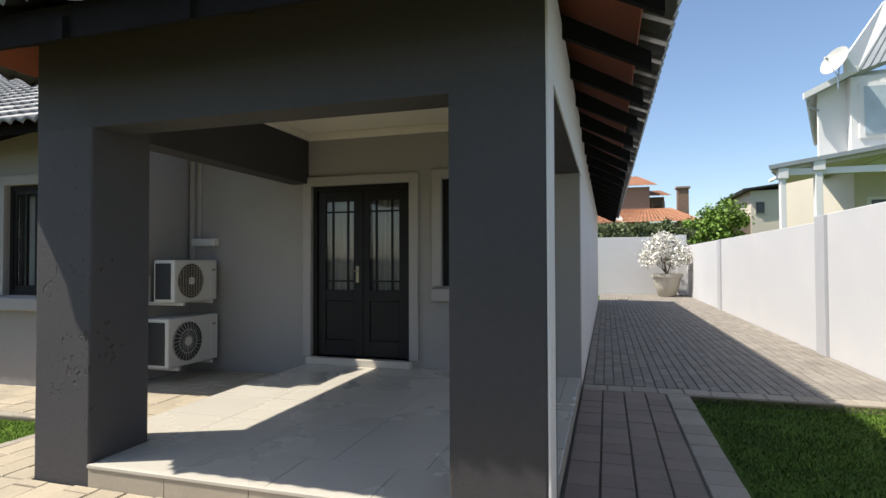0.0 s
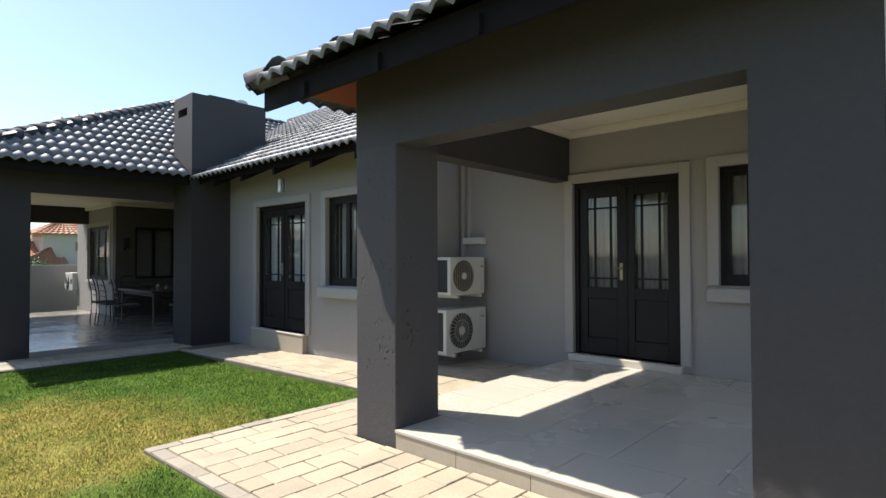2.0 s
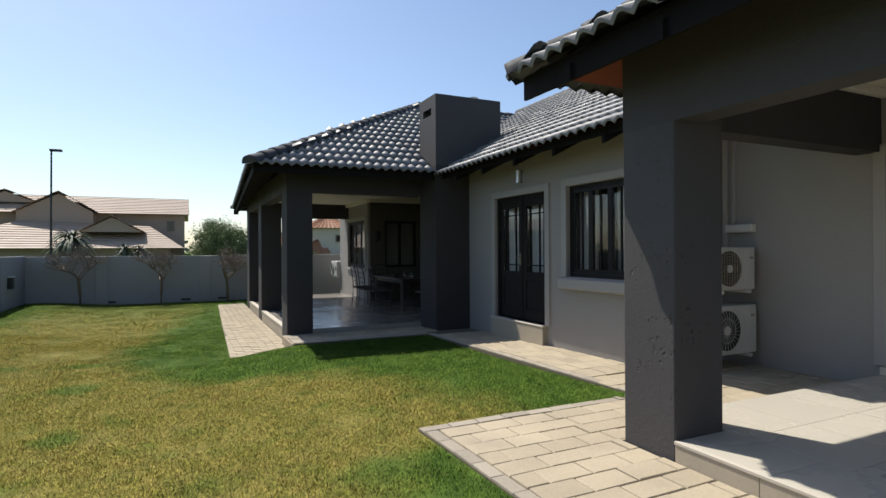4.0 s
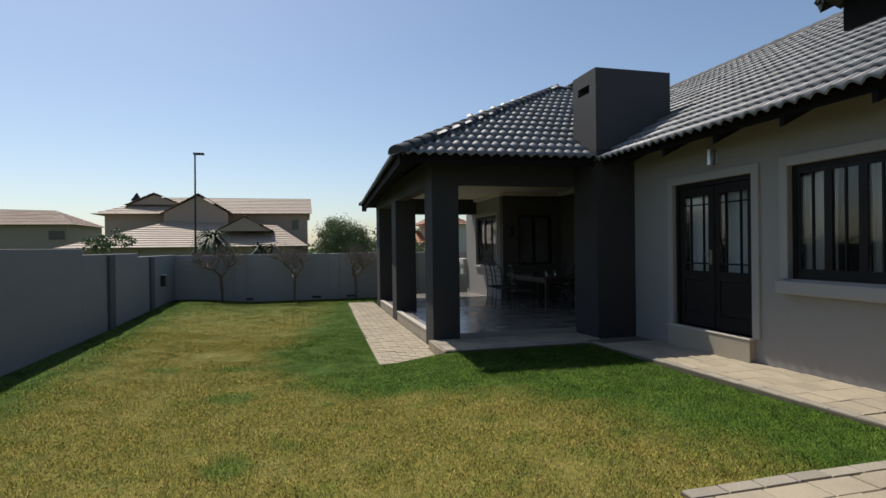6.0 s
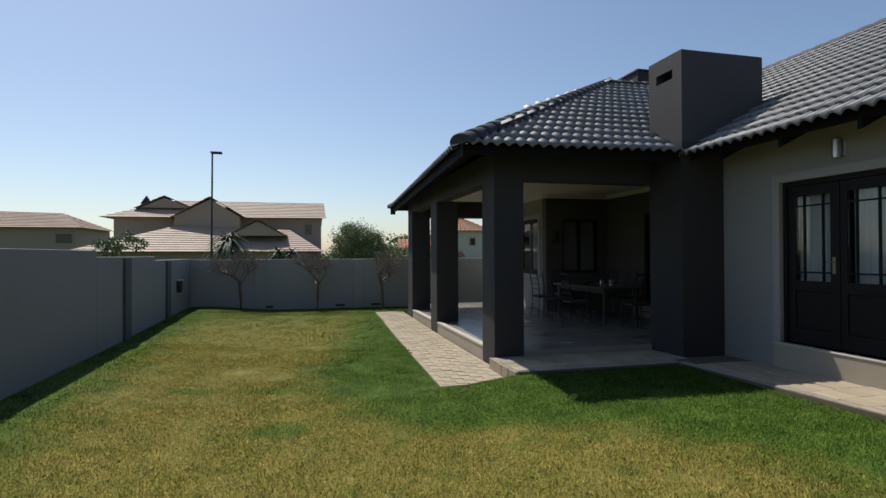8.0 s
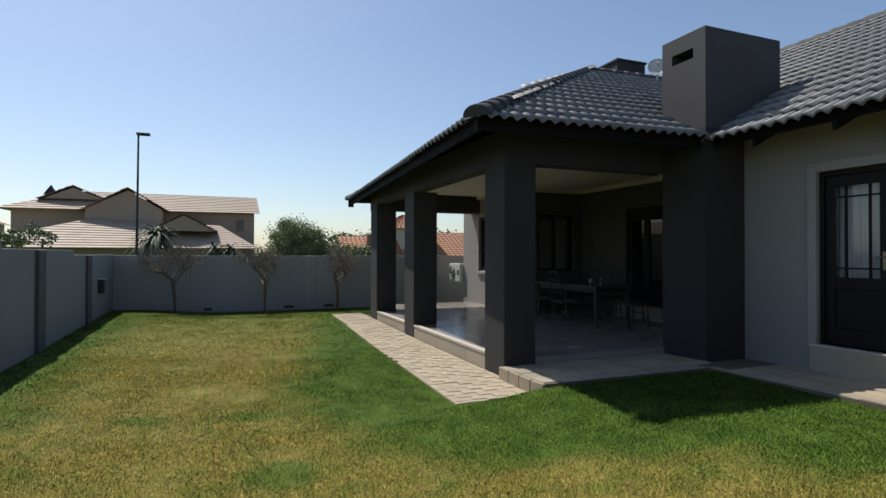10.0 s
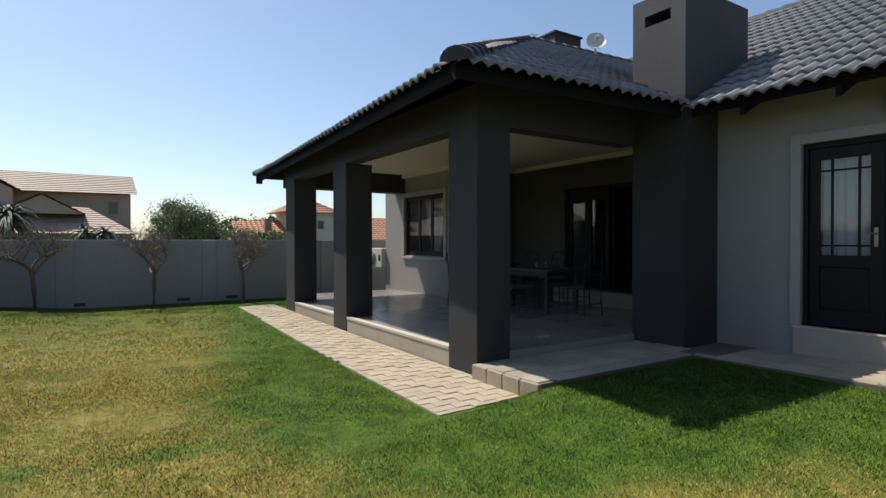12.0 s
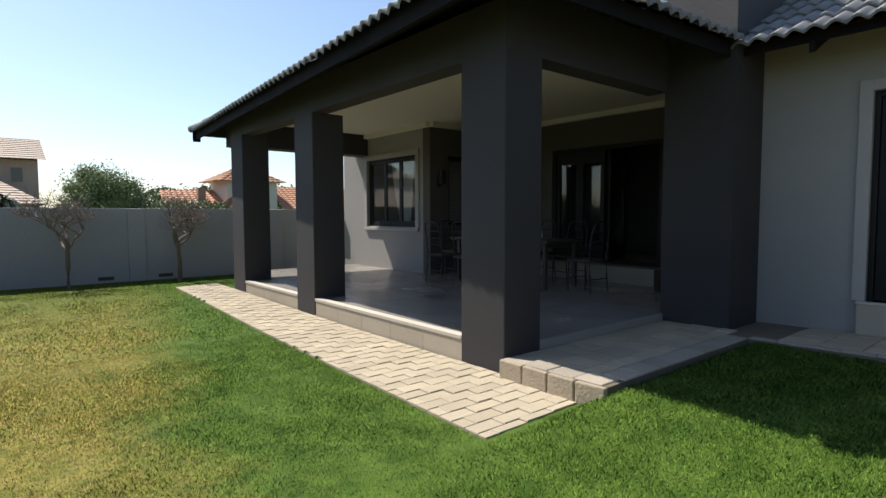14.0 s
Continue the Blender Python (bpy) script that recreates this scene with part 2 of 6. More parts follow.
def wall_run(name, axis, at0, at1, lo, hi, z0, z1, openings, material, label):
    """A wall along axis from lo to hi, its faces at at0 and at1, with openings (lo, hi, z0, z1) right through it."""
    bm = bmesh.new()
    def put(a, b, c, d):
        if b - a > 1e-4 and d - c > 1e-4:
            box(bm, a, b, at0, at1, c, d) if axis == "x" else box(bm, at0, at1, a, b, c, d)
    cuts = sorted(openings)
    pos = lo
    for a, b, c, d in cuts:
        put(pos, a, z0, z1)
        put(a, b, z0, c)
        put(a, b, d, z1)
        pos = b
    put(pos, hi, z0, z1)
    bmesh.ops.remove_doubles(bm, verts=bm.verts, dist=1e-5)
    return solid(name, bm, material, label, "wall")

# ---------- ground ----------
def steps(lo, hi, fine_lo, fine_hi, fine):
    mid = list(np.arange(fine_lo, fine_hi + 1e-6, fine))
    out = [lo, lo * 0.5 + fine_lo * 0.5, fine_lo - 40, fine_lo - 12, fine_lo - 4]
    return out + mid + [fine_hi + 4, fine_hi + 12, fine_hi + 40, hi * 0.5 + fine_hi * 0.5, hi]


gx, gy = steps(-900, 900, -24, 8, 0.2), steps(-900, 900, -8, 26, 0.2)
gv = [(x, y, ground_z(x, y) - (0.07 if (x > -3.6 and y > 2.3) or (x > 0.4 and y > 6.8) else 0.03 if x > -8.8 else 0.014) + (0.008 * noise.noise((x * 0.9, y * 0.9, 0)) if -19 < x < 3 and -4 < y < 5 else 0)) for y in gy for x in gx]
gf = [(j * len(gx) + i, j * len(gx) + i + 1, (j + 1) * len(gx) + i + 1, (j + 1) * len(gx) + i) for j in range(len(gy) - 1) for i in range(len(gx) - 1)]


def lawn_material(name, k=1.0):
    m = mat(name, (0.10, 0.17, 0.03), 0.9, var=0.2, scale=3, fine=90, bump=0.6, bump_scale=120)
    nt = m.node_tree
    n, l = nt.nodes, nt.links
    p = n["Principled BSDF"]
    geo = n.new("ShaderNodeNewGeometry")
    def tex(scale, detail, rough=0.55):
        t = n.new("ShaderNodeTexNoise")
        t.inputs["Scale"].default_value, t.inputs["Detail"].default_value, t.inputs["Roughness"].default_value = scale, detail, rough
        l.new(geo.outputs["Position"], t.inputs["Vector"])
        return t.outputs["Fac"]
    def ramp(v, a, b, lo=0.0, hi=1.0):
        r = n.new("ShaderNodeMapRange")
        r.inputs["From Min"].default_value, r.inputs["From Max"].default_value = a, b
        r.inputs["To Min"].default_value, r.inputs["To Max"].default_value = lo, hi
        l.new(v, r.inputs["Value"])
        return r.outputs[0]
    def calc(op, a, b):
        c = n.new("ShaderNodeMath")
        c.operation = op
        for i, v in enumerate((a, b)):
            if isinstance(v, (int, float)):
                c.inputs[i].default_value = v
            else:
                l.new(v, c.inputs[i])
        return c.outputs[0]
    sep = n.new("ShaderNodeSeparateXYZ")
    l.new(geo.outputs["Position"], sep.inputs[0])
    # dry in the middle of the lawn, watered near the beds and the paving: the dry part ends at y = edge(x)
    curve = n.new("ShaderNodeValToRGB")
    curve.color_ramp.interpolation = "EASE"
    stops = ((-17.0, 0.9), (-14.3, 0.3), (-12.6, -0.05), (-10.2, -0.5), (-9.2, -0.4), (-8.3, 0.05), (-7.5, 0.6), (-7.15, 1.5), (-6.6, 2.1), (-5.8, 2.6), (-4.6, 3.0), (-3.9, 2.9), (-3.3, 1.5), (-2.4, 1.15), (1.0, 1.1))
    ramp_stops = curve.color_ramp.elements
    while len(ramp_stops) < len(stops):
        ramp_stops.new(0.5)
    for e, (sx, sy) in zip(ramp_stops, stops):
        v = (sy + 1.0) / 5.0
        e.position, e.color = (sx + 18.0) / 20.0, (v, v, v, 1)
    l.new(ramp(sep.outputs["X"], -18.0, 2.0), curve.inputs["Fac"])
    edge = calc("SUBTRACT", calc("MULTIPLY", curve.outputs["Color"], 5.0), 1.0)
    wander = calc("MULTIPLY", calc("SUBTRACT", tex(1.5, 7.0, 0.7), 0.5), 1.7)
    inner = ramp(calc("ADD", calc("SUBTRACT", edge, sep.outputs["Y"]), wander), -0.4, 0.42)
    outer = ramp(calc("ADD", calc("ADD", sep.outputs["Y"], 2.95), wander), -0.3, 0.45)
    west = ramp(calc("ADD", sep.outputs["X"], wander), -18.0, -13.5, 0.3, 1.0)
    east = ramp(sep.outputs["X"], 0.8, 1.5, 1.0, 0.0)
    dry = calc("MULTIPLY", calc("MULTIPLY", inner, outer), calc("MULTIPLY", west, east))
    dry = calc("MULTIPLY", dry, ramp(tex(2.6, 5.0, 0.62), 0.3, 0.47, 0.4, 1.0))
    # a few tufts that stayed green
    for px, py, rx, ry in ((-9.52, -0.95, 0.16, 0.3), (-7.95, -0.75, 0.24, 0.3), (-9.6, -1.9, 0.15, 0.22), (-5.6, -0.6, 0.3, 0.18)):
        dx = calc("MULTIPLY", calc("SUBTRACT", sep.outputs["X"], px), 1 / rx)
        dy = calc("MULTIPLY", calc("SUBTRACT", sep.outputs["Y"], py), 1 / ry)
        far = calc("ADD", calc("ADD", calc("MULTIPLY", dx, dx), calc("MULTIPLY", dy, dy)), calc("MULTIPLY", wander, 2.5))
        dry = calc("MULTIPLY", dry, ramp(far, 0.4, 1.7, 0.2, 1.0))
    def mixed(f, a, b):
        x = n.new("ShaderNodeMix")
        x.data_type = "RGBA"
        l.new(f, x.inputs["Factor"])
        for key, v in (("A", a), ("B", b)):
            if isinstance(v, tuple):
                x.inputs[key].default_value = (*[c * k for c in v], 1)
            else:
                l.new(v, x.inputs[key])
        return x.outputs["Result"]
    green = mixed(ramp(tex(4.5, 6.0, 0.65), 0.36, 0.64), (0.055, 0.118, 0.014), (0.122, 0.205, 0.03))
    straw = mixed(ramp(tex(8.5, 8.0, 0.78), 0.42, 0.58), (0.36, 0.298, 0.078), (0.21, 0.212, 0.038))
    both = mixed(dry, green, straw)
    thatch = calc("MULTIPLY", ramp(tex(24, 6.0, 0.7), 0.54, 0.64), ramp(dry, 0.2, 0.8, 0.12, 0.78))
    both = mixed(thatch, both, (0.075, 0.058, 0.026))
    specks = mixed(ramp(tex(75, 5.0, 0.75), 0.5, 0.68, 0.0, 0.75 if k < 1 else 0.2), both, (0.05, 0.05, 0.016))
    if k > 1:
        each = n.new("ShaderNodeVectorMath")
        each.operation = "SCALE"
        l.new(specks, each.inputs[0])
        l.new(ramp(geo.outputs["Random Per Island"], 0.0, 1.0, 0.3, 1.75), each.inputs["Scale"])
        specks = each.outputs[0]
    l.new(specks, p.inputs["Base Color"])
    p.inputs["Specular IOR Level"].default_value = 0.15
    return m


# ground scaled down to 0.72: shade between the blades is in the colour
M_LAWN = lawn_material("lawn_shaded_ground", 0.72)
ground = raw("ground", gv, gf, M_LAWN, "patchy green and straw-yellow kikuyu lawn", "lawn")
ground.data.shade_smooth()

# ---------- house walls ----------
YA, YB, XE, XAC = 6.67, 5.43, 0.366, -4.67
FL1, FL2, IN = 0.45, 0.26, 0.53
TOP = 3.25
DA, DB = (-2.84, -1.56, IN, 2.61), (-8.22, -6.74, IN, 2.59)
WA, WB = (-1.17, -0.25, 1.40, 2.63), (-6.22, -4.98, 1.30, 2.60)
wall_run("wall_porch_back", "x", YA, YA + 0.22, XAC, XE, 0.1, TOP, [DA, WA], M_WALL, "warm grey painted plaster wall behind the porch")
wall_run("wall_court", "x", YB, YB + 0.22, -9.217, XAC, 0.0, 3.42, [DB, WB], M_WALL, "warm grey painted plaster house wall with a door and a window")
wall_run("wall_return", "y", XAC - 0.22, XAC, YB + 0.22, YA + 0.22, 0.1, 3.6, [], M_WALL, "short grey plaster return wall carrying air conditioners")
wall_run("wall_east", "y", XE - 0.22, XE, YA + 0.22, 19.2, 0.1, TOP, [], M_WHITEWALL, "long pale plaster wall beside a paved passage")
wall_run("wall_north", "x", 19.0, 19.2, -14, XE - 0.22, 0.1, TOP, [], M_WHITEWALL, "pale plaster end wall")
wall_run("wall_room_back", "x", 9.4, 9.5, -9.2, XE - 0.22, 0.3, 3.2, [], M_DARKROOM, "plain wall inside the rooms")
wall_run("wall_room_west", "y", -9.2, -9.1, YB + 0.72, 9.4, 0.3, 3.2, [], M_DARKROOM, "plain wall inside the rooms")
solid("floor_rooms", B((-9.1, XE - 0.22, YA + 0.22, 9.4, 0.4, IN), (-9.1, XAC - 0.22, YB + 0.22, YA + 0.22, 0.4, IN)), M_KERBTILE, "tiled floor inside the rooms", "floor")
solid("ceiling_rooms", B((-9.1, XE - 0.22, YA + 0.22, 9.4, 3.1, 3.2), (-9.1, XAC - 0.22, YB + 0.22, YA + 0.22, 3.1, 3.2)), M_CEIL, "plain ceiling inside the rooms", "ceiling")

# first porch: two columns, beams, gable-less hip roof
CL, CR = (-2.88, -2.426, 3.30, 3.755), (-0.12, XE, 3.30, 3.78)
SOF = 2.53
def column(name, c, z0, z1, label, m=None):
    bm = B((*c, z0, z1))
    upright = [e for e in bm.edges if abs(e.verts[0].co.z - e.verts[1].co.z) > 1.0]
    bmesh.ops.bevel(bm, geom=upright, offset=0.012, segments=2, affect="EDGES", profile=0.5)
    return solid(name, bm, m or M_CHAR, label, "column")
column("column_1", CL, 0.05, SOF, "square charcoal plaster column with pitted, trowelled faces")
column("column_2", CR, 0.05, SOF, "square charcoal plaster column beside the passage", M_CHARFLAT)
solid("beam_1", B((CL[0], XE, 3.3, 3.54, SOF, 3.3), (CL[0], CL[1], 3.54, CL[3], SOF, 3.3), (CR[0], XE - 0.003, 3.54, CR[3], SOF, 3.2)), M_CHARFLAT, "deep charcoal plaster beam over the porch opening", "beam")
solid("beam_2", B((-3.12, -2.888, 3.76, YA, 2.644, 3.36)), M_CHAR2, "charcoal plaster side beam of the porch", "beam")
solid("beam_3", B((XE - 0.25, XE - 0.003, 3.78, YA, 2.62, 3.2)), M_CHAR2, "charcoal side beam beside the passage", "beam")
solid("beam_face_1", B((XE, XE + 0.012, 3.30, YA + 0.22, 2.62, 3.2), (XE, XE + 0.012, 3.302, 3.58, 0.1, 2.62)), M_WHITEWALL, "pale painted outer face of the porch side", "trim")
solid("ceiling_1", B((-2.888, XE - 0.25, 3.54, YA, TOP, TOP + 0.04), (-2.888, XE - 0.25, YA - 0.09, YA, TOP - 0.08, TOP), (-2.888, -2.81, 3.54, YA - 0.09, TOP - 0.08, TOP), bevel=0.01), M_CEIL, "cream painted porch ceiling with a cornice", "ceiling")

# second porch
C1, C2, C3 = (-10.512, -9.95, 2.10, 2.564), (-14.07, -13.51, 2.10, 2.57), (-16.72, -16.16, 2.10, 2.57)
SOF2, CEIL2 = 2.77, 3.17
for k, c in enumerate((C1, C2, C3)):
    column(f"column_{k + 3}", c, -0.1, SOF2, "square charcoal plaster column of the dining porch", M_CHAR2)
solid("beam_4", B((C3[0], -9.95, 2.1, 2.34, SOF2, 3.2)), M_CHAR2, "long charcoal beam along the dining porch", "beam")
solid("beam_5", B((-10.19, -9.952, 2.34, 4.72, SOF2, 3.34)), M_CHAR2, "charcoal beam over the dining porch side opening", "beam")
solid("beam_6", B((-17.7, -17.28, 2.34, 5.29, 2.72, 3.2)), M_CHAR2, "charcoal end beam of the dining porch", "beam")
WV = (-17.29, -15.48, 1.16, 2.60)
YV, XW, YD = 5.29, -15.04, 7.0
wall_run("wall_porch_west", "x", YV, YV + 0.22, -18.36, XW - 0.22, -0.1, 3.3, [WV], M_WALL, "warm grey plaster porch wall with a window")
WW = (5.75, 6.75, 1.20, 2.56)
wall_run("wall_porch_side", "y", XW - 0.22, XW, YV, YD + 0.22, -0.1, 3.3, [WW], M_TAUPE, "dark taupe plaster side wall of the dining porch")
DV = (-13.46, -11.25, 0.55, 2.60)
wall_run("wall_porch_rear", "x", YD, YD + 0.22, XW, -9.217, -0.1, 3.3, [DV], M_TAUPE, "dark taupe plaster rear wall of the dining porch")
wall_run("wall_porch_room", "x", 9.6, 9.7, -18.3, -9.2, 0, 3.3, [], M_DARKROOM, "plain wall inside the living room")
wall_run("wall_living_west", "y", -18.36, -18.14, YV + 0.22, 9.6, 0, 3.3, [], M_WALL, "plain west wall of the living room")
solid("floor_living", B((-18.1, XW - 0.22, YV + 0.22, YD + 0.22, 0.3, 0.54), (-18.1, -9.2, YD + 0.22, 9.6, 0.3, 0.54)), M_KERBTILE, "tiled floor of the living room", "floor")
solid("ceiling_living", B((-18.1, XW - 0.22, YV + 0.22, YD + 0.22, 3.2, 3.28), (-18.1, -9.2, YD + 0.22, 9.6, 3.2, 3.28)), M_CEIL, "plain ceiling of the living room", "ceiling")
solid("ceiling_2", B((-17.28, -10.19, 2.34, YV, CEIL2, CEIL2 + 0.04), (XW, -9.985, YV, YD, CEIL2, CEIL2 + 0.04), (-10.19, -9.985, 4.72, YV, CEIL2, CEIL2 + 0.04),
                     (XW, -9.985, YD - 0.1, YD, CEIL2 - 0.09, CEIL2), (XW, XW + 0.1, YV, YD - 0.1, CEIL2 - 0.09, CEIL2), (-17.28, XW, YV - 0.1, YV, CEIL2 - 0.09, CEIL2),
                     (-17.2, -10.19, 2.34, 2.44, CEIL2 - 0.09, CEIL2), (-10.29, -10.19, 2.44, 4.72, CEIL2 - 0.09, CEIL2)), M_CEIL, "cream dining porch ceiling with a stepped cornice", "ceiling")

chimney = thing("chimney", (-9.6, 5.4, 0.1), "tall charcoal plaster braai chimney with a smoke slot", "chimney", kind="structure")
CH = (-9.985, -9.217, 4.72, 6.142)
part("breast", B((CH[0], CH[1], CH[2], 5.43, 0.0, 3.3), (CH[0], CH[1], 5.43, CH[3], 0.0, 3.3)), M_CHAR2, chimney)
slot = (-9.80, -9.42, 4.30, 4.40)
part("stack", B((CH[0], CH[1], CH[2], CH[3], 3.3, 4.28), (CH[0], CH[1], CH[2], CH[3], 4.42, 4.648), (CH[0], slot[0], CH[2], CH[3], 4.28, 4.42),
                (slot[1], CH[1], CH[2], CH[3], 4.28, 4.42), (slot[0], slot[1], CH[2] + 0.3, CH[3], 4.28, 4.42)), M_CHAR, chimney, "pitted charcoal stack with a slot below its flat top")
chim2 = thing("chimney", (-13.9, 7.6, 5.4), "low charcoal chimney beyond the ridge", "chimney", kind="structure")
part("stack", B((-15.1, -13.95, 7.2, 8.0, 5.2, 6.08), bevel=0.01), M_CHAR2, chim2)
part("cap", B((-15.13, -13.92, 7.17, 8.03, 6.08, 6.12)), M_CHAR2, chim2)

# ---------- garden and boundary walls ----------
def boundary(name, boxes, piers, label, m, mp):
    w = thing(name, (boxes[0][0], boxes[0][2], 0.0), label, "garden wall", kind="structure")
    for b in boxes:
        part("panel", B(b, bevel=0.008), m, w)
    for b in piers:
        part("pier", B(b, bevel=0.01), mp, w, "darker painted pier")
    return w
boundary("wall_boundary_garden", [(-12.1, 6, -3.95, -3.75, -0.3, 1.76), (-15.6, -12.1, -3.95, -3.75, -0.3, 1.655), (-19.5, -15.6, -3.95, -3.75, -0.3, 1.57)],
         [(-9.1, -8.7, -4.0, -3.70, -0.3, 1.75), (-13.75, -13.4, -4.0, -3.70, -0.3, 1.645), (-16.9, -16.55, -4.0, -3.7, -0.3, 1.56)],
         "grey plastered garden wall with darker piers, stepping down", M_GARDENWALL, M_GARDENPIER)
boundary("wall_boundary_far", [(-19.7, -19.5, -3.95, 26, -0.3, 1.55)], [(-19.75, -19.46, y, y + 0.32, -0.3, 1.545) for y in (-2.0, 0.9, 3.9, 7.0)],
         "grey plastered wall across the end of the lawn", M_FARWALL, M_FARWALL)
boundary("wall_boundary_passage", [(3.6, 3.8, -6, 9.55, -0.2, 2.33), (3.6, 3.8, 9.55, 23.66, -0.2, 2.24)], [(3.55, 3.82, 9.55, 9.9, -0.2, 2.32), (3.55, 3.82, 16.95, 17.3, -0.2, 2.24)],
         "tall white painted passage wall with grey piers", M_WHITEWALL, M_GREYPIER)
boundary("wall_boundary_back", [(-16, 3.6, 23.66, 23.86, -0.2, 2.60)], [(3.25, 3.6, 23.6, 23.86, -0.2, 2.66)], "white painted wall closing the passage", M_WHITEWALL, M_WHITEWALL)
boundary("wall_boundary_behind", [(5.8, 6.0, -3.75, -3.0, -0.3, 1.9), (3.8, 6.0, -3.0, -2.8, -0.3, 1.9)], [], "grey plastered wall behind", M_GARDENWALL, M_GARDENWALL)

# ---------- roofs ----------
PITCH = 0.56
TW, TL = 0.33, 0.345   # cover width and exposed length of one tile


def tile_verts(n=13):
    """One concrete tile with two rolls, its lower edge at v = 0, in local u (along the eave), v (up the slope), w (out of the roof)."""
    vs, fs = [], []
    for row, (v, lift) in enumerate(((0.0, 0.04), (TL + 0.05, 0.0))):
        for i in range(n):
            s = i / (n - 1)
            r = abs(math.sin(2 * math.pi * s)) ** 1.4
            vs.append((s * TW * 1.01, v, lift + 0.05 * r))
    for i in range(n):
        x, y, z = vs[i]
        vs.append((x, 0.006, z - 0.034))
    for i in range(n - 1):
        fs.append((i, i + 1, n + i + 1, n + i))
        fs.append((2 * n + i, 2 * n + i + 1, i + 1, i))
    return vs, fs


TV, TF = tile_verts()
tile_mesh = bpy.data.meshes.new("tile")
tile_mesh.from_pydata(TV, [], TF)
tile_mesh.materials.append(M_TILE)
tile_mesh.shade_smooth()


def ridge_mesh():
    vs, fs, n = [], [], 8
    for v, r in ((0.0, 0.155), (0.06, 0.158), (0.36, 0.128)):
        for i in range(n + 1):
            a = math.pi * i / n
            vs.append((math.cos(a) * r, v, math.sin(a) * r * 0.85))
    for i in range(n + 1):
        a = math.pi * i / n
        vs.append((math.cos(a) * 0.125, 0.0, math.sin(a) * 0.105))
    for k in range(2):
        for i in range(n):
            fs.append((k * (n + 1) + i + 1, k * (n + 1) + i, (k + 1) * (n + 1) + i, (k + 1) * (n + 1) + i + 1))
    for i in range(n):
        fs.append((3 * (n + 1) + i, i, i + 1, 3 * (n + 1) + i + 1))
    # mortar closes the lower end
    fs.append(tuple(3 * (n + 1) + i for i in range(n + 1)))
    me = bpy.data.meshes.new("ridge_tile")
    me.from_pydata(vs, [], fs)
    me.materials.append(M_RIDGE)
    me.shade_smooth()
    return me


RIDGE = ridge_mesh()


def slope(roof, origin, along, up, length, run, inside, near, limit=300):
    """Tiles one roof plane. along and up are level unit vectors; run is the level depth of the slope."""
    along, up = Vector(along), Vector(up)
    vdir = (up + Vector((0, 0, PITCH))).normalized()
    nrm = along.cross(vdir).normalized()
    if nrm.z < 0:
        nrm = -nrm
    rot = Matrix((along, vdir, nrm)).transposed().to_4x4()
    flip = rot.to_3x3().determinant() < 0
    spots = []
    rows = int(run * math.sqrt(1 + PITCH ** 2) / TL) + 1
    for j in range(rows):
        for i in range(int(length / TW) + 1):
            o = Vector(origin) + along * (i * TW) + vdir * (j * TL - 0.03)
            c = o + along * (TW / 2) + vdir * (TL / 2)
            if inside(c.x, c.y):
                spots.append((o, (c - near).length, j))
    spots.sort(key=lambda s: s[1])
    rest_v, rest_f = [], []
    for k, (o, d, j) in enumerate(spots):
        tilt = Matrix.Rotation(random.gauss(0, 0.006), 4, "Y") @ Matrix.Rotation(random.gauss(0, 0.004), 4, "X")
        m = Matrix.Translation(o + nrm * random.uniform(0, 0.004)) @ rot @ tilt
        if k < limit and not flip:
            ob = new("tile", tile_mesh)
            ob.parent = roof
            ob.matrix_local = m
        else:
            b = len(rest_v)
            rest_v += [m @ Vector(v) for v in TV]
            rest_f += [tuple(b + q for q in (f if not flip else f[::-1])) for f in TF]
    if rest_v:
        me = bpy.data.meshes.new("tile_field")
        me.from_pydata([tuple(v) for v in rest_v], [], rest_f)
        me.materials.append(M_TILE)
        me.shade_smooth()
        ob = new("tile_field", me)
        ob.parent = roof
        tagged(ob, "rows of dark concrete roof tiles", "", "", "stuff")


def caps(roof, a, b, lift=0.05):
    a, b = Vector(a), Vector(b)
    d = (b - a).normalized()
    side = d.cross(Vector((0, 0, 1))).normalized()
    nrm = side.cross(d)
    rot = Matrix((side, d, nrm)).transposed().to_4x4()
    for k in range(int((b - a).length / 0.31) + 1):
        ob = new("ridge_tile", RIDGE)
        ob.parent = roof
        ob.matrix_local = Matrix.Translation(a + d * (k * 0.31) + nrm * lift) @ rot @ Matrix.Rotation(random.gauss(0, 0.015), 4, "Y")


def sheet(name, polys, roof, material, drop=0.0):
    bm = bmesh.new()
    for poly in polys:
        bm.faces.new([bm.verts.new((x, y, z - drop)) for x, y, z in poly])
    bm.normal_update()
    bmesh.ops.solidify(bm, geom=bm.faces[:], thickness=0.02)
    return part(name, bm, material, roof)


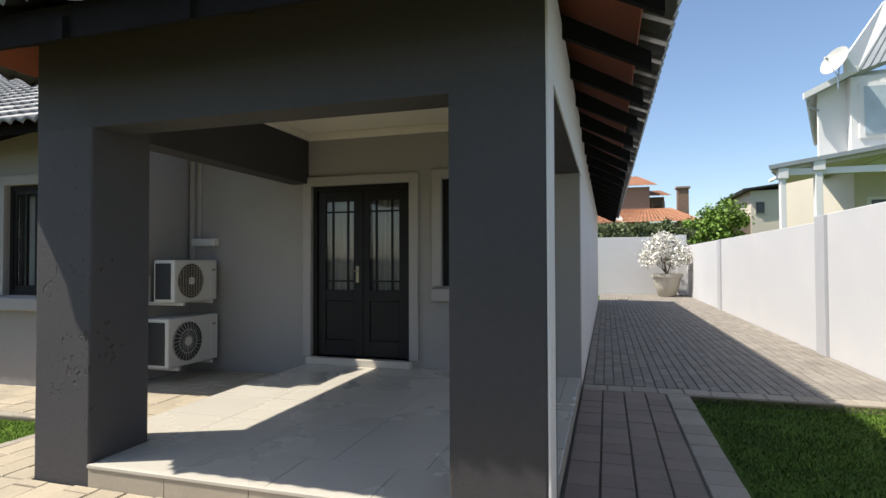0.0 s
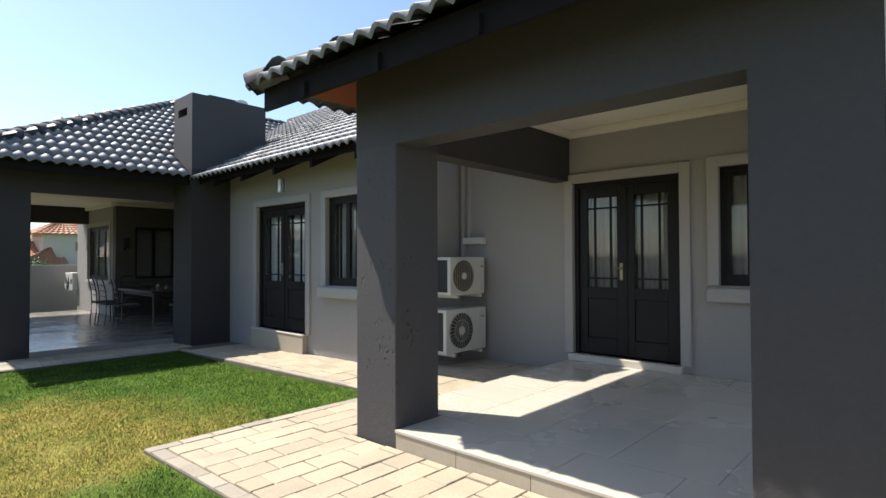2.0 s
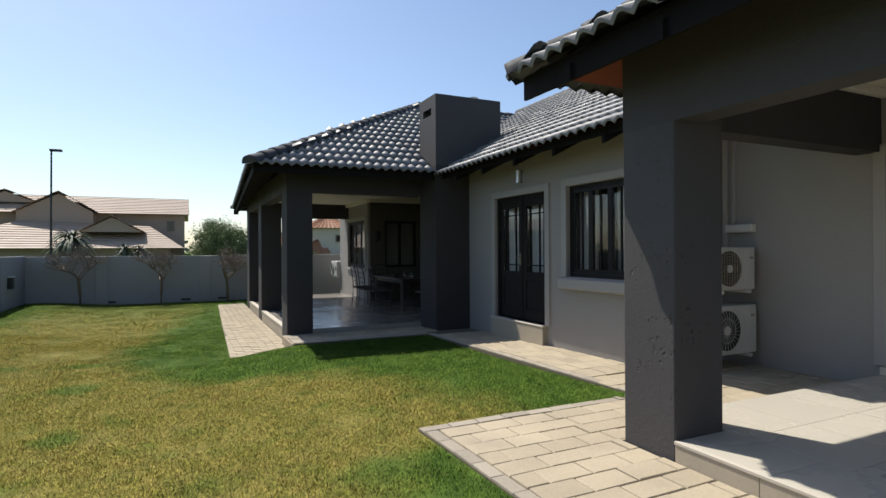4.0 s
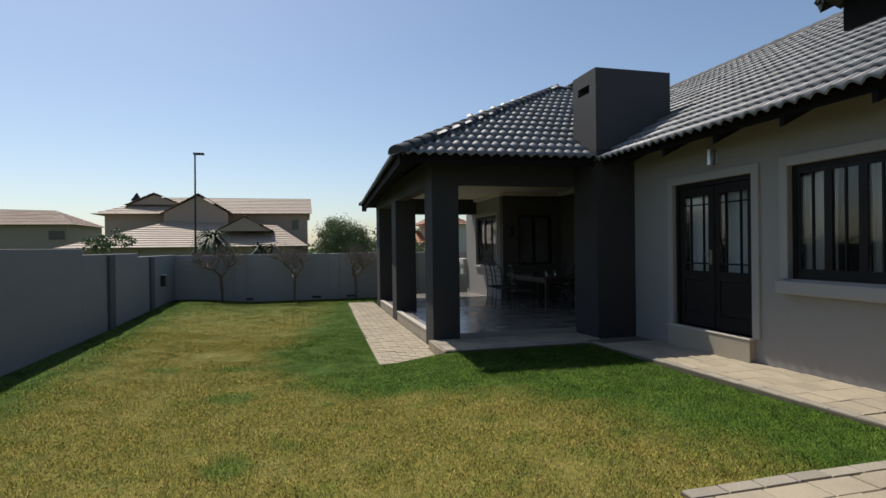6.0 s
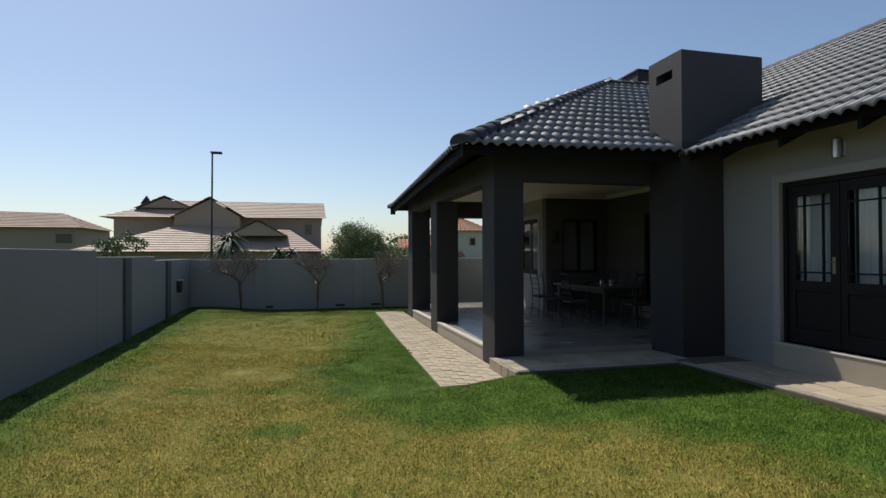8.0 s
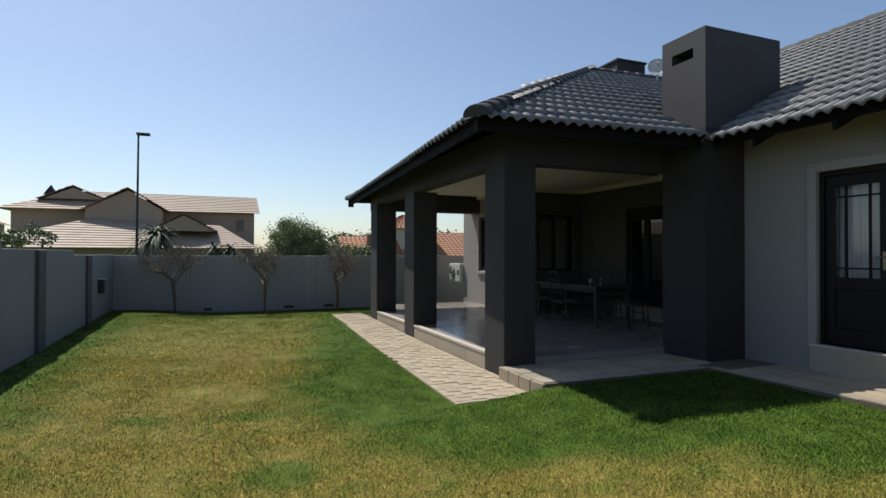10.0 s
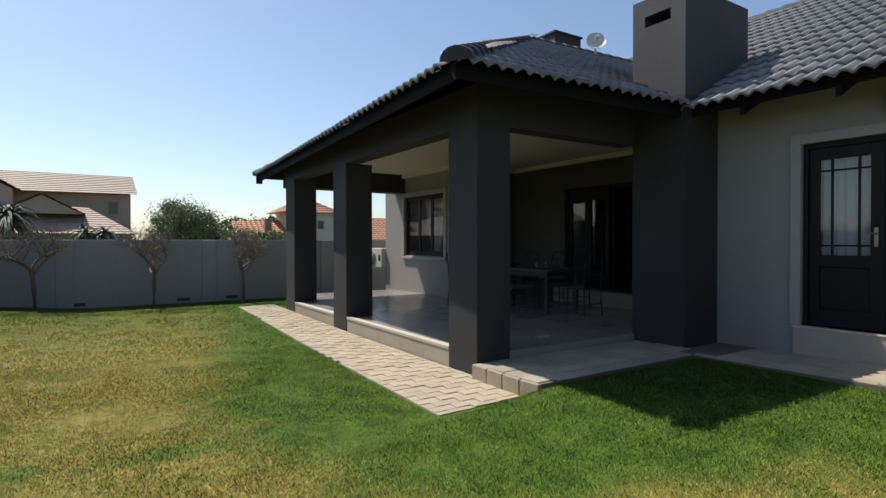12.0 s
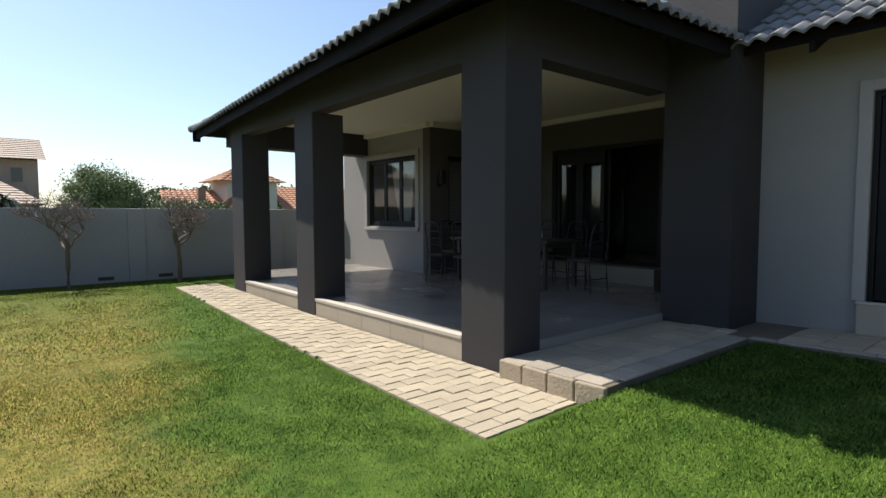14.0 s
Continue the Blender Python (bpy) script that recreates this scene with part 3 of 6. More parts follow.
# main roof over the court side, ridge along x
E0, EZ = 4.75, 3.09
RY = 9.6
RZ = EZ + PITCH * (RY - E0)
roof_main = tagged(new("roof_1"), "dark grey concrete tile roof over the main house", "roof", "", "structure")
sheet("underlay", [[(-9.25, E0 + 0.13, EZ + 0.073), (-3.8, E0 + 0.13, EZ + 0.073), (-4.14, E0 + 1.05, EZ + PITCH * 1.05), (-4.2, RY, RZ), (-13.85, RY, RZ)], [(-18.3, 14.4, EZ), (-13.85, RY, RZ), (-4.2, RY, RZ), (-4.2, 14.4, EZ)]], roof_main, M_RED, 0.03)
# board added to shut the gap between the two roofs against the sun
sheet("valley_sun_stop", [[(-4.13, E0 + 1.05, EZ + PITCH * 1.05), (-3.4, E0 + 1.05, EZ + PITCH * 1.05), (-3.4, E0 + 1.95, EZ + PITCH * 1.95), (-4.13, E0 + 1.95, EZ + PITCH * 1.95)]], roof_main, M_FASCIA, 0.03)
slope(roof_main, (-13.9, E0, EZ), (1, 0, 0), (0, 1, 0), 11.6, RY - E0, lambda x, y: x > -9.35 - (y - E0) and y < RY and not (CH[0] - 0.1 < x < CH[1] and y < CH[3]) and x < (-3.92 - 0.32 * (y - E0) if y < E0 + 1.05 else -3.5 if y < E0 + 1.9 else -4.2), Vector((-8.0, 4.0, 3)))
caps(roof_main, (-13.8, RY, RZ), (-3.8, RY, RZ), -0.02)

# dining porch: hipped end
PX0, PX1, PY, PZ = -18.15, -9.35, 1.42, 3.13
PXM, PH = -13.9, 4.55
AP = (PXM, PY + PH, PZ + PITCH * PH)
roof_porch = tagged(new("roof_2"), "dark grey hipped concrete tile roof over the dining porch", "roof", "", "structure")
sheet("underlay", [[(PX1 - 0.12, PY + 0.12, PZ + 0.067), AP, (PXM, RY, AP[2]), (-9.27 - 4.6, 9.25, AP[2]), (PX1 - 0.12, E0, PZ + 0.067)], [(PX0 + 0.12, PY + 0.12, PZ + 0.067), (PX1 - 0.12, PY + 0.12, PZ + 0.067), AP], [(PX0, 14, PZ), (PX0, PY, PZ), AP, (PXM, 14, AP[2])]], roof_porch, M_FASCIA, 0.03)
slope(roof_porch, (PX1, PY, PZ), (0, 1, 0), (-1, 0, 0), 9.0, PH, lambda x, y: y > PY - 0.12 + (PX1 - x) and y < E0 + (PX1 - x) + 0.2 and x > PXM and not (x > CH[0] - 0.05 and y > CH[2] - 0.1 and y < CH[3]), Vector((-9.2, 2.5, 3)))
slope(roof_porch, (PX0, PY, PZ), (1, 0, 0), (0, 1, 0), PX1 - PX0, PH, lambda x, y: y - PY < min((x - PX0) * PH / (PXM - PX0), PX1 - x) + 0.02, Vector((-9.2, 1.5, 3)))
caps(roof_porch, (PX1 + 0.02, PY - 0.02, PZ + 0.03), AP, -0.02)
caps(roof_porch, (PX0, PY, PZ + 0.03), AP, -0.02)
caps(roof_porch, AP, (PXM, RY, AP[2]), -0.02)

# first porch and east wing: hipped end, ridge along y
VX0, VX1, VY, VZ = -3.50, 0.97, 2.74, 3.02
VM, VH = (VX0 + VX1) / 2, (VX1 - VX0) / 2
VA = (VM, VY + VH, VZ + PITCH * VH)
roof_wing = tagged(new("roof_3"), "dark grey hipped concrete tile roof over the porch and east wing", "roof", "", "structure")
sheet("underlay", [[(VX1 - 0.13, VY + 0.13, VZ + 0.073), (VX1 - 0.13, 19.3, VZ + 0.073), (VM, 19.3, VA[2]), VA], [(VX0 + 0.13, VY + 0.13, VZ + 0.073), (VX1 - 0.13, VY + 0.13, VZ + 0.073), VA], [(VX0 + 0.13, 19.3, VZ + 0.073), (VX0 + 0.13, VY + 0.13, VZ + 0.073), VA, (VM, 19.3, VA[2])]], roof_wing, M_RED, 0.03)
slope(roof_wing, (VX0, VY, VZ), (1, 0, 0), (0, 1, 0), VX1 - VX0, VH, lambda x, y: y - VY < min(x - VX0, VX1 - x) + 0.1, Vector((-3, 2.5, 3)))
slope(roof_wing, (VX0, VY, VZ), (0, 1, 0), (1, 0, 0), 4.4, VH, lambda x, y: y > VY - 0.1 + (x - VX0) and x < VM, Vector((-3.4, 3, 3)), 150)
slope(roof_wing, (VX1, VY, VZ), (0, 1, 0), (-1, 0, 0), 16.4, 0.8, lambda x, y: y > VY - 0.1 + (VX1 - x), Vector((1, 3, 3)), 100)
caps(roof_wing, (VX0, VY, VZ + 0.02), VA, -0.02)
caps(roof_wing, (VX1, VY, VZ + 0.02), VA, -0.02)
caps(roof_wing, VA, (VM, 19.3, VA[2]), -0.02)


# fascias, wall plates and rafters under the eaves
def rafters_x(roof, y0, y1, z_eave, spots, sign):
    """Rafter feet running up in y, one at each x of spots."""
    for x in spots:
        bm = bmesh.new()
        z0 = z_eave - 0.06
        z1 = z0 + PITCH * abs(y1 - y0)
        vs = [bm.verts.new(v) for v in ((x, y0, z0 - 0.11), (x + 0.05, y0, z0 - 0.11), (x + 0.05, y0, z0), (x, y0, z0), (x, y1, z1 - 0.15), (x + 0.05, y1, z1 - 0.15), (x + 0.05, y1, z1), (x, y1, z1))]
        for f in ((0, 1, 2, 3), (7, 6, 5, 4), (0, 4, 5, 1), (1, 5, 6, 2), (2, 6, 7, 3), (3, 7, 4, 0)):
            bm.faces.new([vs[i] for i in f])
        bmesh.ops.recalc_face_normals(bm, faces=bm.faces)
        part("rafter", bm, M_FASCIA, roof)


def rafters_y(roof, x0, x1, z_eave, spots):
    for y in spots:
        bm = bmesh.new()
        z0 = z_eave - 0.06
        z1 = z0 + PITCH * abs(x1 - x0)
        vs = [bm.verts.new(v) for v in ((x0, y, z0 - 0.11), (x0, y + 0.05, z0 - 0.11), (x0, y + 0.05, z0), (x0, y, z0), (x1, y, z1 - 0.15), (x1, y + 0.05, z1 - 0.15), (x1, y + 0.05, z1), (x1, y, z1))]
        for f in ((0, 1, 2, 3), (7, 6, 5, 4), (0, 4, 5, 1), (1, 5, 6, 2), (2, 6, 7, 3), (3, 7, 4, 0)):
            bm.faces.new([vs[i] for i in f])
        bmesh.ops.recalc_face_normals(bm, faces=bm.faces)
        part("rafter", bm, M_FASCIA, roof)


rafters_x(roof_main, E0 + 0.06, YB + 0.1, EZ, np.arange(-8.6, -4.6, 0.95), 1)
rafters_y(roof_wing, VX1 - 0.06, XE - 0.05, VZ, np.arange(3.4, 19, 0.8))
rafters_x(roof_wing, VY + 0.06, 3.34, VZ, (-2.9, -2.1, -1.3, -0.5, 0.3), 1)
part("fascia", B((VX0 + 0.05, VX1 - 0.05, VY + 0.09, VY + 0.115, VZ - 0.16, VZ + 0.02)), M_FASCIA, roof_wing, "dark timber fascia board")
sheet("lining", [[(PX0, PY + 0.1, PZ - 0.08), (PX1 - 0.1, PY + 0.1, PZ - 0.08), (PX1 - 0.7, 2.12, PZ + 0.26), (PX0, 2.12, PZ + 0.26)], [(PX1 - 0.1, PY + 0.1, PZ - 0.08), (PX1 - 0.1, 4.72, PZ - 0.08), (PX1 - 0.7, 4.72, PZ + 0.26), (PX1 - 0.7, 2.12, PZ + 0.26)]], roof_porch, M_FASCIA)
part("fascia", B((PX0 + 0.03, PX1 - 0.09, PY + 0.05, PY + 0.075, PZ - 0.12, PZ + 0.045), (PX1 - 0.115, PX1 - 0.09, PY + 0.075, 4.72, PZ - 0.11, PZ + 0.03)), M_FASCIA, roof_porch, "dark timber fascia board")
part("fascia", B((-9.2, -3.85, E0 + 0.1, E0 + 0.12, EZ - 0.06, EZ + 0.03)), M_FASCIA, roof_main, "dark timber fascia board")
part("gutter_end", B((PX0 - 0.02, PX0 + 0.03, PY, PY + 0.14, PZ - 0.16, PZ + 0.02), bevel=0.01), M_FASCIA, roof_porch)

# the porch roof sits a little askew on its columns and has settled towards its far end
roof_porch.matrix_basis = Matrix.Translation((PX1, PY, PZ)) @ Matrix.Rotation(radians(-2.8), 4, "Z") @ Matrix.Rotation(radians(-0.86), 4, "Y") @ Matrix.Translation((-PX1, -PY, -PZ))

# ---------- doors and windows ----------
def panes_grid(parent, x0, x1, z0, z1, y, cols, rows, bar=0.025, depth=0.03):
    """Glazing bars and single panes between given fractions of a light's width and height."""
    xs = [x0 + (x1 - x0) * c for c in cols]
    zs = [z0 + (z1 - z0) * r for r in rows]
    for x in xs[1:-1]:
        part("glazing_bar", B((x - bar / 2, x + bar / 2, y - depth / 2, y + depth / 2, z0, z1)), M_WOOD, parent)
    for z in zs[1:-1]:
        part("glazing_bar", B((x0, x1, y - depth / 2 + 0.003, y + depth / 2 - 0.003, z - bar / 2, z + bar / 2)), M_WOOD, parent)
    for a, b in zip(xs, xs[1:]):
        for c, d in zip(zs, zs[1:]):
            g = part("pane", B((a + 0.004, b - 0.004, y - 0.003, y + 0.003, c + 0.004, d - 0.004)), M_GLASS, parent)
            g.visible_shadow = False


def french_door(name, x0, x1, z0, z1, y, label):
    d = thing(name, ((x0 + x1) / 2, y, z0), label, "door", kind="structure")
    part("door_frame", B((x0, x0 + 0.05, y + 0.03, y + 0.14, z0, z1), (x1 - 0.05, x1, y + 0.03, y + 0.14, z0, z1), (x0 + 0.05, x1 - 0.05, y + 0.03, y + 0.14, z1 - 0.06, z1), bevel=0.004), M_WOOD, d)
    mid = (x0 + x1) / 2
    for a, b, inner in ((x0 + 0.05, mid, 1), (mid, x1 - 0.05, 0)):
        yy0, yy1 = y + 0.06, y + 0.105
        st = 0.105
        zt, zm = z1 - 0.06, z0 + (z1 - z0) * 0.36
        leaf = part("door_leaf", B((a + 0.003, a + st, yy0, yy1, z0 + 0.01, zt), (b - st, b - 0.003, yy0, yy1, z0 + 0.01, zt), (a + st, b - st, yy0, yy1, zt - 0.13, zt),
                                   (a + st, b - st, yy0, yy1, z0 + 0.01, z0 + 0.2), (a + st, b - st, yy0, yy1, zm - 0.07, zm + 0.06), bevel=0.004), M_WOOD, d)
        part("door_panel", B((a + st, b - st, yy0 + 0.012, yy1 - 0.012, z0 + 0.2, zm - 0.07), bevel=0.01), M_WOOD, leaf)
        panes_grid(leaf, a + st, b - st, zm + 0.06, zt - 0.13, (yy0 + yy1) / 2, (0, 0.25, 0.78, 1) if inner else (0, 0.22, 0.75, 1), (0, 0.1, 0.88, 1), 0.02)
    part("cover_strip", B((mid - 0.02, mid + 0.02, y + 0.05, y + 0.062, z0 + 0.02, z1 - 0.07)), M_WOOD, d)
    hx = mid - 0.05
    part("handle_plate", B((hx - 0.02, hx + 0.02, y + 0.046, y + 0.06, z0 + 0.9, z0 + 1.1), bevel=0.003), M_BRASS, d, "dull brass lock plate")
    bm = bmesh.new()
    cyl(bm, (hx, y + 0.05, z0 + 1.04), (hx, y + 0.005, z0 + 1.04), 0.009)
    cyl(bm, (hx + 0.008, y + 0.008, z0 + 1.04), (hx - 0.07, y + 0.008, z0 + 1.04), 0.007)
    part("door_handle", bm, M_BRASS, d, "dull brass lever handle")
    return d


def surround(x0, x1, z0, z1, y, w=0.11, proud=0.035, sill=False):
    """Raised plaster band round an opening."""
    zb = z0 if not sill else z0
    bm = B((x0 - w, x0, y - proud, y + 0.01, zb, z1 + w), (x1, x1 + w, y - proud, y + 0.01, zb, z1 + w), (x0, x1, y - proud, y + 0.01, z1, z1 + w), bevel=0.005)
    return solid("trim", bm, M_TRIM, "raised pale plaster band round an opening", "trim")


def sill(x0, x1, z, y, h=0.15):
    return B((x0 - 0.1, x1 + 0.1, y - 0.8 * h, y + 0.05, z - 0.02 - h, z - 0.02), bevel=0.13 * h)


def casement(name, x0, x1, z0, z1, y, label, lights=3, cols=(0, 0.5, 1), sill_h=0.15):
    w = thing(name, ((x0 + x1) / 2, y, z0), label, "window", kind="structure")
    part("window_frame", B((x0, x0 + 0.05, y + 0.04, y + 0.12, z0, z1), (x1 - 0.05, x1, y + 0.04, y + 0.12, z0, z1), (x0 + 0.05, x1 - 0.05, y + 0.04, y + 0.12, z1 - 0.05, z1), (x0 + 0.05, x1 - 0.05, y + 0.04, y + 0.12, z0, z0 + 0.06), bevel=0.004), M_WOOD, w)
    a0, a1 = x0 + 0.05, x1 - 0.05
    n = lights
    for k in range(n):
        a, b = a0 + (a1 - a0) * k / n, a0 + (a1 - a0) * (k + 1) / n
        s = part("sash", B((a, a + 0.045, y + 0.055, y + 0.1, z0 + 0.06, z1 - 0.05), (b - 0.045, b, y + 0.055, y + 0.1, z0 + 0.06, z1 - 0.05), (a + 0.045, b - 0.045, y + 0.055, y + 0.1, z1 - 0.1, z1 - 0.05), (a + 0.045, b - 0.045, y + 0.055, y + 0.1, z0 + 0.06, z0 + 0.115)), M_WOOD, w)
        panes_grid(s, a + 0.045, b - 0.045, z0 + 0.115, z1 - 0.1, y + 0.078, cols, (0, 1), 0.02)
    part("window_sill", sill(x0, x1, z0, y, sill_h), M_TRIM, w, "thick pale plaster sill")
    return w


def curtain(x0, x1, z0, z1, y, label, waves=9, cloth=None):
    n, m = waves * 8, 6
    vs, fs = [], []
    for j in range(m + 1):
        t = j / m
        for i in range(n + 1):
            s = i / n
            a = 0.028 * math.sin(s * waves * 2 * math.pi + 0.6 * math.sin(5 * s)) * (0.7 + 0.5 * t)
            vs.append((x0 + (x1 - x0) * s + 0.01 * math.sin(9 * s + 3 * t), y + a, z1 + (z0 - z1) * t))
    for j in range(m):
        for i in range(n):
            fs.append((j * (n + 1) + i, j * (n + 1) + i + 1, (j + 1) * (n + 1) + i + 1, (j + 1) * (n + 1) + i))
    ob = raw("curtain", vs, fs, cloth or M_CURTAIN, label, "curtain", "")
    ob.data.shade_smooth()
    return ob


french_door("door_1", *DA, YA, "dark-stained double glazed door with brass-coloured lever, closed")
french_door("door_2", *DB, YB, "dark-stained wide double glazed door to the court, closed")
surround(*DA, YA)
surround(*DB, YB)
surround(*WA, YA)
surround(*WB, YB)
surround(*WV, YV)
casement("window_1", *WA, YA, "dark timber window beside the porch door", 2)
casement("window_2", *WB, YB, "dark timber three-light window with a pale sill", 3)
casement("window_3", *WV, YV, "dark timber window in the dining porch with draped net curtain", 3, (0, 1), 0.07)
step_a = solid("step_1", B((DA[0] - 0.03, DA[1] + 0.03, YA - 0.1, YA + 0.14, FL1, IN), bevel=0.006), M_COPING, "pale tiled door threshold", "step")
step_b = solid("step_2", B((DB[0] - 0.05, DB[1] + 0.02, YB - 0.09, YB + 0.14, 0.05, IN - 0.02), bevel=0.004), M_KERBTILE, "tiled step below the court door", "step")
solid("step_nosing", B((DB[0] - 0.06, DB[1] + 0.03, YB - 0.1, YB + 0.14, IN - 0.02, IN), bevel=0.004), M_COPING, "thin pale nosing on the door step", "step")
curtain(DA[0] + 0.1, DA[0] + 0.6, IN + 0.02, 2.5, YA + 0.2, "pale gathered curtain behind the door", 7)
curtain(DA[0] + 0.72, DA[1] - 0.05, IN + 0.02, 2.5, YA + 0.2, "pale gathered curtain behind the door", 7)
curtain(WA[0] + 0.02, WA[1] - 0.02, 1.3, 2.6, YA + 0.2, "pale gathered curtain behind the window", 8)
curtain(DB[0] + 0.08, DB[0] + 0.66, IN + 0.02, 2.5, YB + 0.2, "pale net curtain behind the court door", 7, M_NET)
curtain(WB[0] + 0.02, WB[0] + 0.45, 1.2, 2.58, YB + 0.2, "pale gathered curtain behind the window", 5)

drape = curtain(-16.68, -15.88, 1.22, 2.56, YV + 0.24, "white net curtain gathered to one side behind the porch window", 9, M_NET)
for v in drape.data.vertices:
    t = (2.56 - v.co.z) / 1.34
    v.co.x = -16.12 + (v.co.x + 16.12) * (1 - 0.62 * t ** 2.2) + 0.03 * t
curtain(-15.76, -15.56, 1.2, 2.56, YV + 0.24, "white net curtain strip behind the porch window", 3, M_NET)
curtain(WB[1] - 0.45, WB[1] - 0.02, 1.2, 2.58, YB + 0.2, "pale gathered curtain behind the window", 5)
curtain(DB[1] - 0.66, DB[1] - 0.08, IN + 0.02, 2.5, YB + 0.2, "pale net curtain behind the court door", 7, M_NET)

# dining porch sliding door and side window
def sliding_door(name, x0, x1, z0, z1, y, label):
    d = thing(name, ((x0 + x1) / 2, y, z0), label, "door", kind="structure")
    part("door_frame", B((x0, x0 + 0.06, y + 0.03, y + 0.16, z0, z1), (x1 - 0.06, x1, y + 0.03, y + 0.16, z0, z1), (x0 + 0.06, x1 - 0.06, y + 0.03, y + 0.16, z1 - 0.07, z1), (x0 + 0.06, x1 - 0.06, y + 0.03, y + 0.16, z0, z0 + 0.05)), M_WOOD, d)
    w = (x1 - x0 - 0.12) / 4
    for k in range(2):
        a, b = x0 + 0.06 + w * k, x0 + 0.06 + w * (k + 1)
        s = part("door_leaf", B((a, a + 0.08, y + 0.06, y + 0.11, z0 + 0.05, z1 - 0.07), (b - 0.08, b, y + 0.06, y + 0.11, z0 + 0.05, z1 - 0.07), (a + 0.08, b - 0.08, y + 0.06, y + 0.11, z1 - 0.28, z1 - 0.07), (a + 0.08, b - 0.08, y + 0.06, y + 0.11, z0 + 0.05, z0 + 0.3)), M_WOOD, d)
        g = part("pane", B((a + 0.08, b - 0.08, y + 0.08, y + 0.088, z0 + 0.3, z1 - 0.28)), M_GLASS, s)
        g.visible_shadow = False
    # the other two leaves stand folded back into the room
    for k, a in enumerate((x0 + 0.06 + 2 * w + 0.03, x1 - 0.12)):
        s = part("door_leaf", B((a, a + 0.05, y + 0.12, y + 0.2, z0 + 0.05, z1 - 0.07), (a, a + 0.05, y + w + 0.04, y + w + 0.12, z0 + 0.05, z1 - 0.07), (a, a + 0.05, y + 0.2, y + w + 0.04, z1 - 0.28, z1 - 0.07), (a, a + 0.05, y + 0.2, y + w + 0.04, z0 + 0.05, z0 + 0.3)), M_WOOD, d)
        g = part("pane", B((a + 0.02, a + 0.028, y + 0.2, y + w + 0.04, z0 + 0.3, z1 - 0.28)), M_GLASS, s)
        g.visible_shadow = False
    return d


sliding_door("door_3", *DV, YD, "dark timber folding glass doors to the living room, half open")
solid("step_3", B((DV[0] - 0.05, DV[1] + 0.05, YD - 0.28, YD + 0.02, FL2, 0.54), bevel=0.01), M_KERBTILE, "tiled step below the folding doors", "step")
ww = thing("window_4", (XW, 6.2, 1.2), "dark timber window in the porch side wall", "window", kind="structure")
part("window_frame", B((XW - 0.14, XW - 0.05, WW[0], WW[0] + 0.06, WW[2], WW[3]), (XW - 0.14, XW - 0.05, WW[1] - 0.06, WW[1], WW[2], WW[3]), (XW - 0.14, XW - 0.05, WW[0] + 0.06, WW[1] - 0.06, WW[3] - 0.06, WW[3]), (XW - 0.14, XW - 0.05, WW[0] + 0.06, WW[1] - 0.06, WW[2], WW[2] + 0.06), (XW - 0.13, XW - 0.06, 6.2, 6.27, WW[2] + 0.06, WW[3] - 0.06)), M_WOOD, ww)
for a, b in ((WW[0] + 0.06, 6.2), (6.27, WW[1] - 0.06)):
    g = part("pane", B((XW - 0.1, XW - 0.094, a, b, WW[2] + 0.06, WW[3] - 0.06)), M_GLASS, ww)
    g.visible_shadow = False

blind = thing("blind", (XW - 0.3, 6.25, 1.2), "pale slatted blind behind the porch side window", "blind")
part("head_rail", B((XW - 0.33, XW - 0.27, WW[0] - 0.02, WW[1] + 0.02, 2.52, 2.58)), M_CURTAIN, blind)
for k in range(26):
    z = 1.2 + 0.05 * k
    part("slat", B((XW - 0.315, XW - 0.285, WW[0], WW[1], z, z + 0.022)), M_CURTAIN, blind)

# ---------- furniture and fixtures ----------
def tube(bm, pts, r, seg=8):
    """A bent round bar through the points."""
    pts = [Vector(p) for p in pts]
    rings = []
    for i, p in enumerate(pts):
        d = (pts[min(i + 1, len(pts) - 1)] - pts[max(i - 1, 0)]).normalized()
        q = d.to_track_quat("Z", "Y").to_matrix()
        rr = r[i] if isinstance(r, (list, tuple)) else r
        rings.append([bm.verts.new(p + q @ Vector((math.cos(2 * math.pi * k / seg) * rr, math.sin(2 * math.pi * k / seg) * rr, 0))) for k in range(seg)])
    for a, b in zip(rings, rings[1:]):
        for k in range(seg):
            bm.faces.new((a[k], a[(k + 1) % seg], b[(k + 1) % seg], b[k]))
    bm.faces.new(rings[0][::-1])
    bm.faces.new(rings[-1])
    return bm


def arc(c, r, a0, a1, n, plane="yz"):
    out = []
    for i in range(n + 1):
        a = radians(a0 + (a1 - a0) * i / n)
        u, v = math.cos(a) * r, math.sin(a) * r
        out.append((c[0], c[1] + u, c[2] + v) if plane == "yz" else (c[0] + u, c[1], c[2] + v))
    return out


